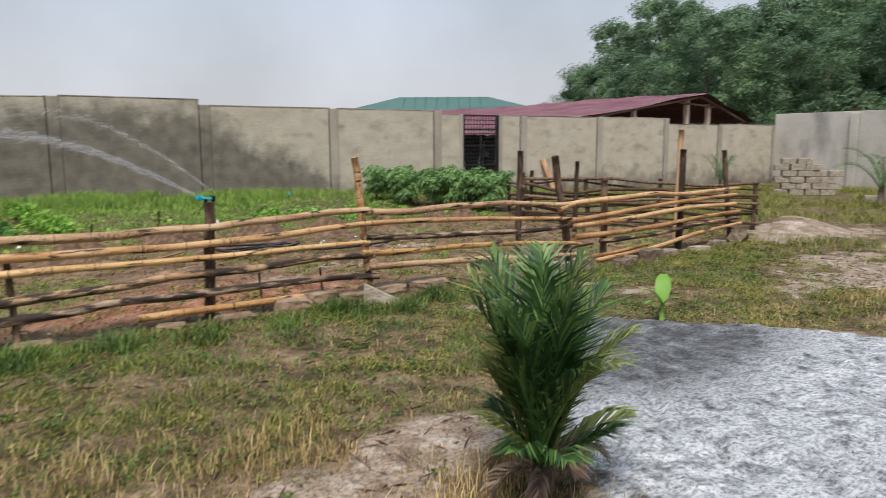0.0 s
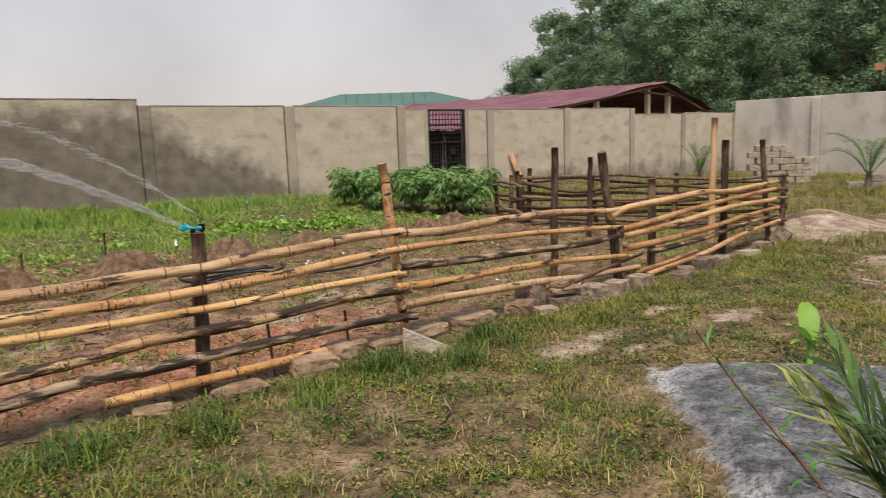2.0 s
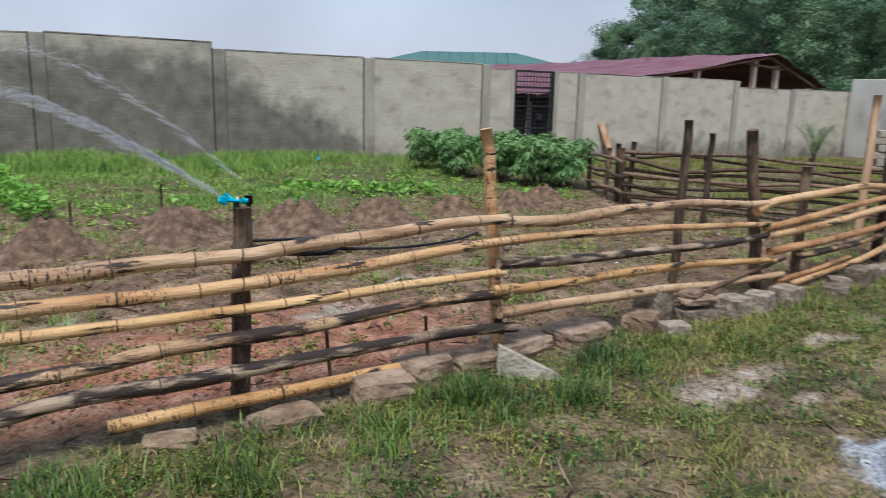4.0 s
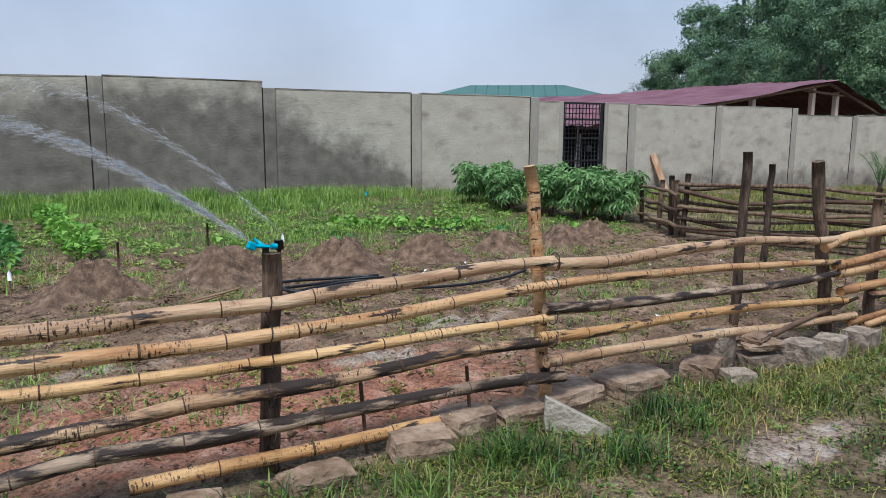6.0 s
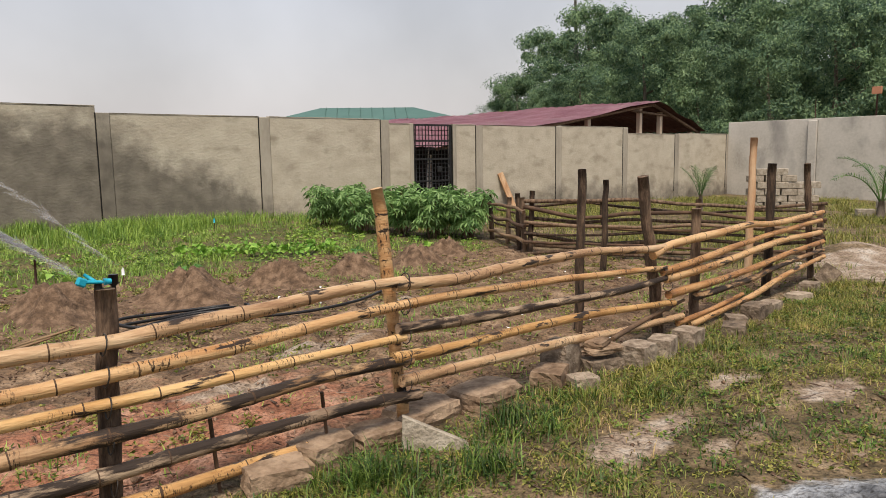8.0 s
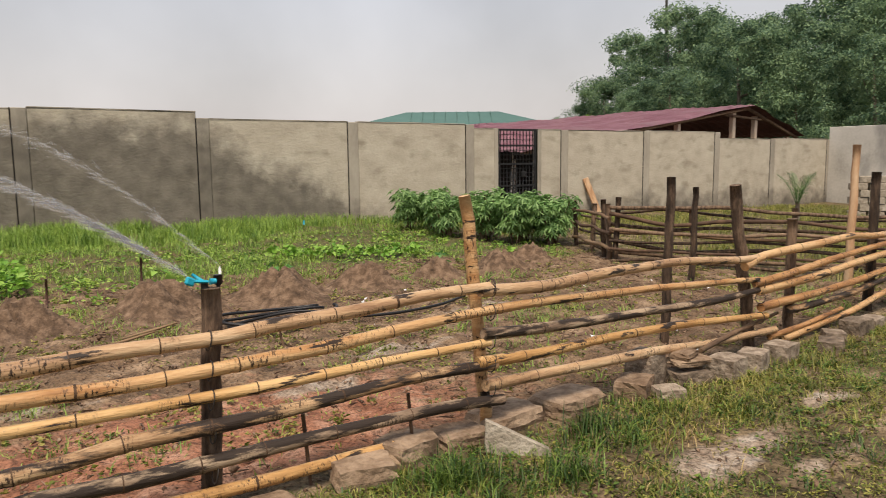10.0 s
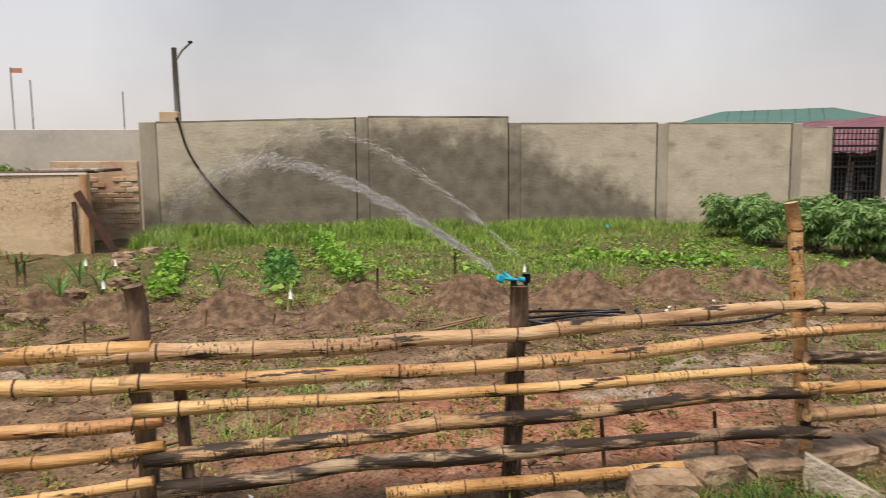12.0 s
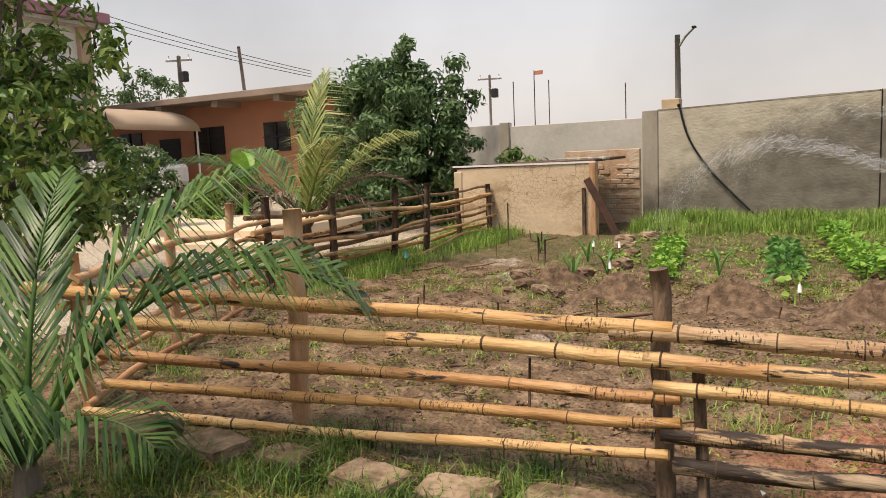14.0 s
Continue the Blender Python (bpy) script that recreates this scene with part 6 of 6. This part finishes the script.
def build_stones():
    L = "rough brown laterite stone set along the fence"
    for i, (x, y, sx, sy, sz, rz) in enumerate(((-2.8, 2.36, 0.5, 0.34, 0.2, 8), (-2.25, 2.4, 0.42, 0.3, 0.15, -10), (-1.8, 2.44, 0.3, 0.25, 0.12, 0), (-1.27, 2.4, 0.4, 0.28, 0.13, -8),
                                                (-0.85, 2.46, 0.4, 0.28, 0.13, 4), (-0.36, 2.54, 0.46, 0.28, 0.14, 0), (0.2, 2.72, 0.3, 0.2, 0.07, 5), (1.6, 2.66, 0.34, 0.22, 0.09, 6),
                                                (2.08, 2.7, 0.32, 0.24, 0.19, -12), (2.36, 2.8, 0.32, 0.26, 0.2, 14), (3.05, 2.93, 0.46, 0.3, 0.17, 12), (3.52, 2.95, 0.46, 0.32, 0.17, 8),
                                                (4.0, 2.88, 0.3, 0.24, 0.2, 30), (1.12, 2.7, 0.24, 0.16, 0.06, -14), (2.7, 2.85, 0.3, 0.24, 0.12, 0))):
        rock("fence_stone", L, (x, y), (sx * 0.9, sy * 0.85, sz * 0.72), rz, "stone", i, blunt=0.32, rough=0.05)
    B = "weathered grey concrete block lying by the fence"
    for i, (x, y, sx, sy, sz, rz, up) in enumerate(((4.25, 3.02, 0.27, 0.24, 0.27, 15, 0.06), (4.5, 2.88, 0.34, 0.2, 0.14, -15, 0), (4.78, 2.8, 0.26, 0.24, 0.25, 12, 0),
                                                    (5.1, 2.83, 0.27, 0.22, 0.21, 20, 0), (5.44, 2.84, 0.28, 0.22, 0.2, 10, 0), (6.68, 2.98, 0.34, 0.22, 0.2, 5, 0), (6.0, 2.8, 0.32, 0.22, 0.14, 25, 0),
                                                    (6.3, 2.95, 0.26, 0.2, 0.14, 40, 0), (7.05, 3.05, 0.34, 0.2, 0.12, 10, 0), (7.7, 3.1, 0.3, 0.2, 0.12, -10, 0), (8.25, 3.25, 0.3, 0.2, 0.13, 10, 0),
                                                    (4.12, 2.72, 0.22, 0.18, 0.12, -20, 0), (8.75, 3.3, 0.3, 0.24, 0.28, 30, 0))):
        rock("concrete_block", B, (x, y, up * 0.8), (sx * 0.8, sy * 0.8, sz * 0.8), rz, "concrete_block", 40 + i, "concrete block", rough=0.028, tilt=(0, 0) if i < 12 else (35, 20), blunt=0.2)
    rock("flat_stone", "thin broken slab stacked on a block", (4.52, 2.9, 0.13), (0.28, 0.16, 0.05), -10, "stone", 71, rough=0.06)
    rock("flat_stone", "thin broken slab stacked on a block", (4.5, 2.92, 0.17), (0.2, 0.14, 0.05), 20, "stone", 72, rough=0.06)
    # broken wedge of concrete standing on edge
    bm = bmesh.new()
    pts = ((-0.20, 0, -0.1), (0.3, 0, -0.1), (0.27, 0, -0.01), (-0.19, 0, 0.2))
    a = [bm.verts.new((x, -0.035, z)) for x, y, z in pts]
    b = [bm.verts.new((x, 0.035, z)) for x, y, z in pts]
    bm.faces.new(a)
    bm.faces.new(b[::-1])
    for i in range(4):
        bm.faces.new((a[i], b[i], b[(i + 1) % 4], a[(i + 1) % 4]))
    bmesh.ops.recalc_face_normals(bm, faces=bm.faces)
    bmesh.ops.bevel(bm, geom=bm.edges, offset=0.008, segments=1, affect="EDGES")
    ob = part("concrete_wedge", bm, "pale_concrete")
    ob.matrix_world = pose(2.83, 2.58, gzf(2.8, 2.55) + 0.04, -8, 0, -34) @ Matrix.Scale(0.68, 4)
    tagged(ob, "pale broken concrete wedge leaning in the grass", "concrete piece")
    for i, (x, y, s) in enumerate(((-2.3, 7.3, 0.2), (-2.55, 7.5, 0.24), (-2.05, 7.15, 0.16), (-2.6, 7.1, 0.17), (-2.2, 8.4, 0.3), (-2.9, 8.2, 0.25), (-1.9, 9.2, 0.3), (-2.0, 10.2, 0.28),
                                   (-2.3, 11.0, 0.3), (-2.5, 11.8, 0.3), (-2.2, 12.3, 0.3))):
        rock("garden_stone", "dull brown stone lying on the garden soil", (x, y), (s, s * 0.8, s * 0.55), i * 40, "stone", 90 + i, grp="garden stones")


build_stones()


def build_block_pile():
    p = thing("block_stack", "stack of hollow grey concrete blocks on the grass", "block stack", (21.2, 10.0, gzf(21, 10) - 0.03), -48)
    me = None
    for row in range(6):
        for c in range(4 if row < 4 else 3 if row < 5 else 2):
            for k in range(2):
                if me is None:
                    bm = box((0.40, 0.2, 0.18), bevel=0.012)
                    ob = part("block", bm, "pale_concrete", p)
                    me = ob.data
                else:
                    ob = new("block", me)
                    ob.parent = p
                ob.location = (-0.64 + c * 0.43 + (0.2 if row % 2 else 0) + random.uniform(-0.02, 0.02), k * 0.24 + random.uniform(-0.02, 0.02), 0.1 + row * 0.19)
                ob.rotation_euler = (0, 0, random.uniform(-0.06, 0.06))
    q = thing("block_row", "low row of pale concrete blocks on the grass", "block stack", (19.6, 7.1, gzf(19.6, 7) - 0.02), -52)
    for c in range(8):
        for row in range(2 if c % 3 else 1):
            ob = new("block", me)
            ob.parent = q
            ob.location = (c * 0.44, random.uniform(-0.05, 0.05), 0.1 + row * 0.19)


build_block_pile()


def build_sprinkler():
    x, y = 1.47, 2.87
    s = thing("sprinkler", "blue and black impact sprinkler on a fence post", "sprinkler", (x, y, 0.93))
    s.scale = (0.75, 0.75, 0.75)
    part("base", tube([(0, 0, -0.02), (0, 0, 0.03)], [0.022, 0.018], 10), "black_plastic", s)
    part("arm", box((0.115, 0.03, 0.018), (-0.03, -0.01, 0.042), (0, 8, 12), bevel=0.008), "blue_plastic", s)
    part("deflector", box((0.05, 0.03, 0.045), (-0.08, -0.02, 0.048), (0, 25, 12), bevel=0.008), "blue_plastic", s)
    part("weight", tube([(0.03, 0, 0.035), (0.065, 0.0, 0.035)], [0.018, 0.014], 8), "blue_plastic", s)
    part("nozzle", tube([(0.0, 0.0, 0.03), (-0.05, 0.05, 0.075)], [0.013, 0.009], 8), "blue_plastic", s)
    part("cap", tube([(0.09, 0.06, -0.06), (0.09, 0.06, 0.0), (0.09, 0.06, 0.012), (0.09, 0.06, 0.06)], [0.012, 0.012, 0.027, 0.025], 10), "black_plastic", s)
    part("link", tube([(0.0, 0.0, 0.01), (0.09, 0.06, -0.05)], [0.01, 0.01], 6), "black_plastic", s)
    h = thing("garden_hose", "coiled black irrigation hose on the soil", "hose")
    for j in range(3):
        pts = [(2.85 + (0.36 + 0.05 * j) * math.cos(a) * 1.2, 5.95 + (0.24 + 0.03 * j) * math.sin(a), 0.05 + 0.03 * j + 0.02 * math.sin(2 * a + j) + gzf(2.8, 5.9)) for a in np.linspace(0.3 * j, 5.6 + 0.4 * j, 26)]
        part("coil", tube(pts, [0.014] * 26, 6), "black_plastic", h)
    pts = smooth_line([(3.2, 5.85, 0.05), (3.8, 5.7, 0.04), (4.4, 5.75, 0.05), (4.9, 6.05, 0.04)], 0.1)
    part("pipe", tube(pts, [0.014] * len(pts), 6), "black_plastic", h)
    rr = np.random.default_rng(101)
    # two arcs of broken water drops in mid-air
    v, t = [], []
    n = 4600
    jet = rr.choice(3, n, p=(0.45, 0.2, 0.35))
    tt = rr.random(n) ** 0.8 * 0.9
    vel = np.array([(-4.0, 10.9, 3.35), (-2.8, 9.6, 3.9), (-4.2, 10.9, 3.2)])[jet]
    start = np.where((jet == 1)[:, None], np.array([1.57, 2.95, 1.0]), np.array([1.44, 2.89, 0.965]))
    vel = vel * (1 + rr.normal(0, 0.02, (n, 1)))
    pos = start + vel * tt[:, None] + np.array([0, 0, -4.9]) * (tt ** 2)[:, None]
    sp = (0.004 + 0.12 * tt ** 1.3)[:, None]
    pos = pos + rr.normal(0, 1, (n, 3)) * sp * np.array([1, 0.7, 0.8])
    dv = unit(vel + np.array([0, 0, -9.8]) * tt[:, None] + rr.normal(0, 0.15, (n, 3)))
    ln = rr.uniform(0.06, 0.26, n) * (1.1 - 0.5 * tt)
    vv, tr = leaf_quads(pos, dv, ln, rr.uniform(0.001, 0.0026, n), rr, 0.5)
    ob = raw("water_jet", vv, tr, [], "water_spray")
    ob.visible_shadow = False
    tagged(ob, "fine arcing jets of sprinkler water over the bed", "water jet", kind="stuff")


build_sprinkler()


def build_litter():
    r = random.Random(17)
    for i in range(26):
        x, y = r.uniform(-4.8, 7.5), r.uniform(3.4, 6.6)
        if i > 13:
            x, y = r.uniform(-5.0, -2.2), r.uniform(7.5, 12)
        h = r.uniform(0.1, 0.32)
        t = thing("garden_stick", "short dark stick stuck in the garden soil", "stick", (x, y, gzf(x, y)), group="garden sticks")
        if i % 3 == 0:
            part("stick", tube([(-0.25, 0, 0.02), (0, 0.05, 0.05), (0.22, 0.02, 0.10)], [0.012, 0.014, 0.008], 5), "stick_wood", t)
        else:
            part("stick", tube([(0, 0, -0.05), (r.uniform(-0.06, 0.06), r.uniform(-0.04, 0.04), h)], [0.011, 0.008], 5), "stick_wood", t)
    for x, y, h in ((-4.35, 11.2, 0.75), (-3.2, 9.6, 0.35), (-2.95, 9.2, 0.36), (-3.6, 10.8, 0.3), (2.15, 8.35, 0.42), (1.2, 8.0, 0.3)):
        t = thing("marker_rod", "thin dark rod standing upright in the bed", "rod", (x, y, gzf(x, y)), group="marker rods")
        part("rod", tube([(0, 0, -0.05), (0.01, 0, h)], [0.014, 0.012], 6), "rust_metal", t)
    for x, y, c, s in ((-4.7, 8.4, "blue_plastic", 0.8), (-2.5, 10.0, "white_plastic", 0.75), (-2.1, 9.9, "white_plastic", 0.75), (-1.75, 8.15, "white_plastic", 0.75), (0.3, 7.0, "white_plastic", 0.7),
                       (3.0, 8.3, "white_plastic", 0.7), (5.9, 13.0, "blue_plastic", 0.7)):
        t = thing("plastic_bottle", "upturned empty plastic bottle used as a marker", "bottle", (x, y, gzf(x, y) + 0.2), r.uniform(0, 90), group="bottle markers")
        s *= 0.72
        part("bottle", tube([(0, 0, -0.06 * s), (0, 0, 0.06 * s), (0, 0, 0.09 * s), (0.0, 0, 0.12 * s)], [0.032 * s, 0.032 * s, 0.014 * s, 0.012 * s], 9), "white_plastic" if c != "blue_plastic" else "blue_plastic", t)
        part("stake", tube([(0, 0, -0.27), (0, 0, 0.02)], [0.007, 0.007], 5), "stick_wood", t)
    rr = np.random.default_rng(23)
    n = 110
    x, y = rr.uniform(-3, 8, n), rr.uniform(3.0, 7, n)
    keep = rr.random(n) < 0.15 + 0.7 * (x > 3) * (lump(x, y, 2.0) > 0.5)
    x, y = x[keep], y[keep]
    c = np.stack([x, y, gz(x, y) + 0.02], 1)
    d = rr.normal(0, 1, (len(x), 3)) * np.array([1, 1, 0.15])
    v, t = leaf_quads(c, d, rr.uniform(0.02, 0.07, len(x)), rr.uniform(0.02, 0.05, len(x)), rr, 0.15)
    tagged(raw("paper_scraps", v, t, [], "white_plastic"), "small pale scraps of plastic and paper on soil", "litter", kind="stuff")
    # loose clods and pebbles
    n = 26000
    x, y = rr.uniform(-5, 9, n), rr.uniform(-2.3, 9, n)
    g = garden_mask(x, y)
    keep = rr.random(n) < 0.25 + 0.75 * g
    x, y, g = x[keep], y[keep], g[keep]
    keep = ash_mask(x, y) < 0.2
    x, y = x[keep], y[keep]
    m = len(x)
    s = rr.uniform(0.004, 0.02, m) * (1 + (rr.random(m) < 0.03) * 1.2)
    o = np.array([(1, 0, 0), (-0.5, 0.87, 0), (-0.5, -0.87, 0), (0, 0, 0.8), (0, 0, -0.6)])
    pts = np.stack([x, y, gz(x, y) + 0.004], 1)[:, None, :] + o[None] * s[:, None, None] * rr.uniform(0.6, 1.3, (m, 5, 1))
    i = np.arange(m)[:, None] * 5
    tr = np.concatenate([i + f for f in ([0, 1, 3], [1, 2, 3], [2, 0, 3], [1, 0, 4], [2, 1, 4], [0, 2, 4])])
    tagged(raw("soil_clods", pts.reshape(-1, 3), tr, [], "clod_soil"), "loose soil clods and small stones on the ground", "clods", kind="stuff")
    # dead twigs and straw lying about
    n = 5500
    x, y = rr.uniform(-5, 9, n), rr.uniform(-2.3, 9, n)
    keep = ash_mask(x, y) < 0.2
    x, y = x[keep], y[keep]
    c = np.stack([x, y, gz(x, y) + 0.012], 1)
    v, t = leaf_quads(c, rr.normal(0, 1, (len(x), 3)) * np.array([1, 1, 0.08]), rr.uniform(0.05, 0.2, len(x)), 0.006, rr, 0.3)
    tagged(raw("straw", v, t, [], "leaf_dead"), "dry straw and twigs strewn over the ground", "straw", kind="stuff")
    w = thing("wall_board", "short tan board leaning against the wall beside the gate", "board", (15.35, WY - 0.3, gzf(15.3, 15)))
    part("board", box((0.2, 0.04, 1.05), (0, 0.14, 0.5), (-15, -16, 0), bevel=0.006), "raw_wood", w)
    # low pale heap by the end of the fence
    t = thing("lying_pole", "thin grey pole lying on the ground by the blocks", "pole", (5.2, 3.05, gzf(5.2, 3.0)))
    part("pole", tube([(-0.5, -0.1, 0.16), (0.0, 0, 0.2), (0.75, 0.16, 0.22)], [0.018, 0.018, 0.012], 6), "stick_wood", t)


build_litter()
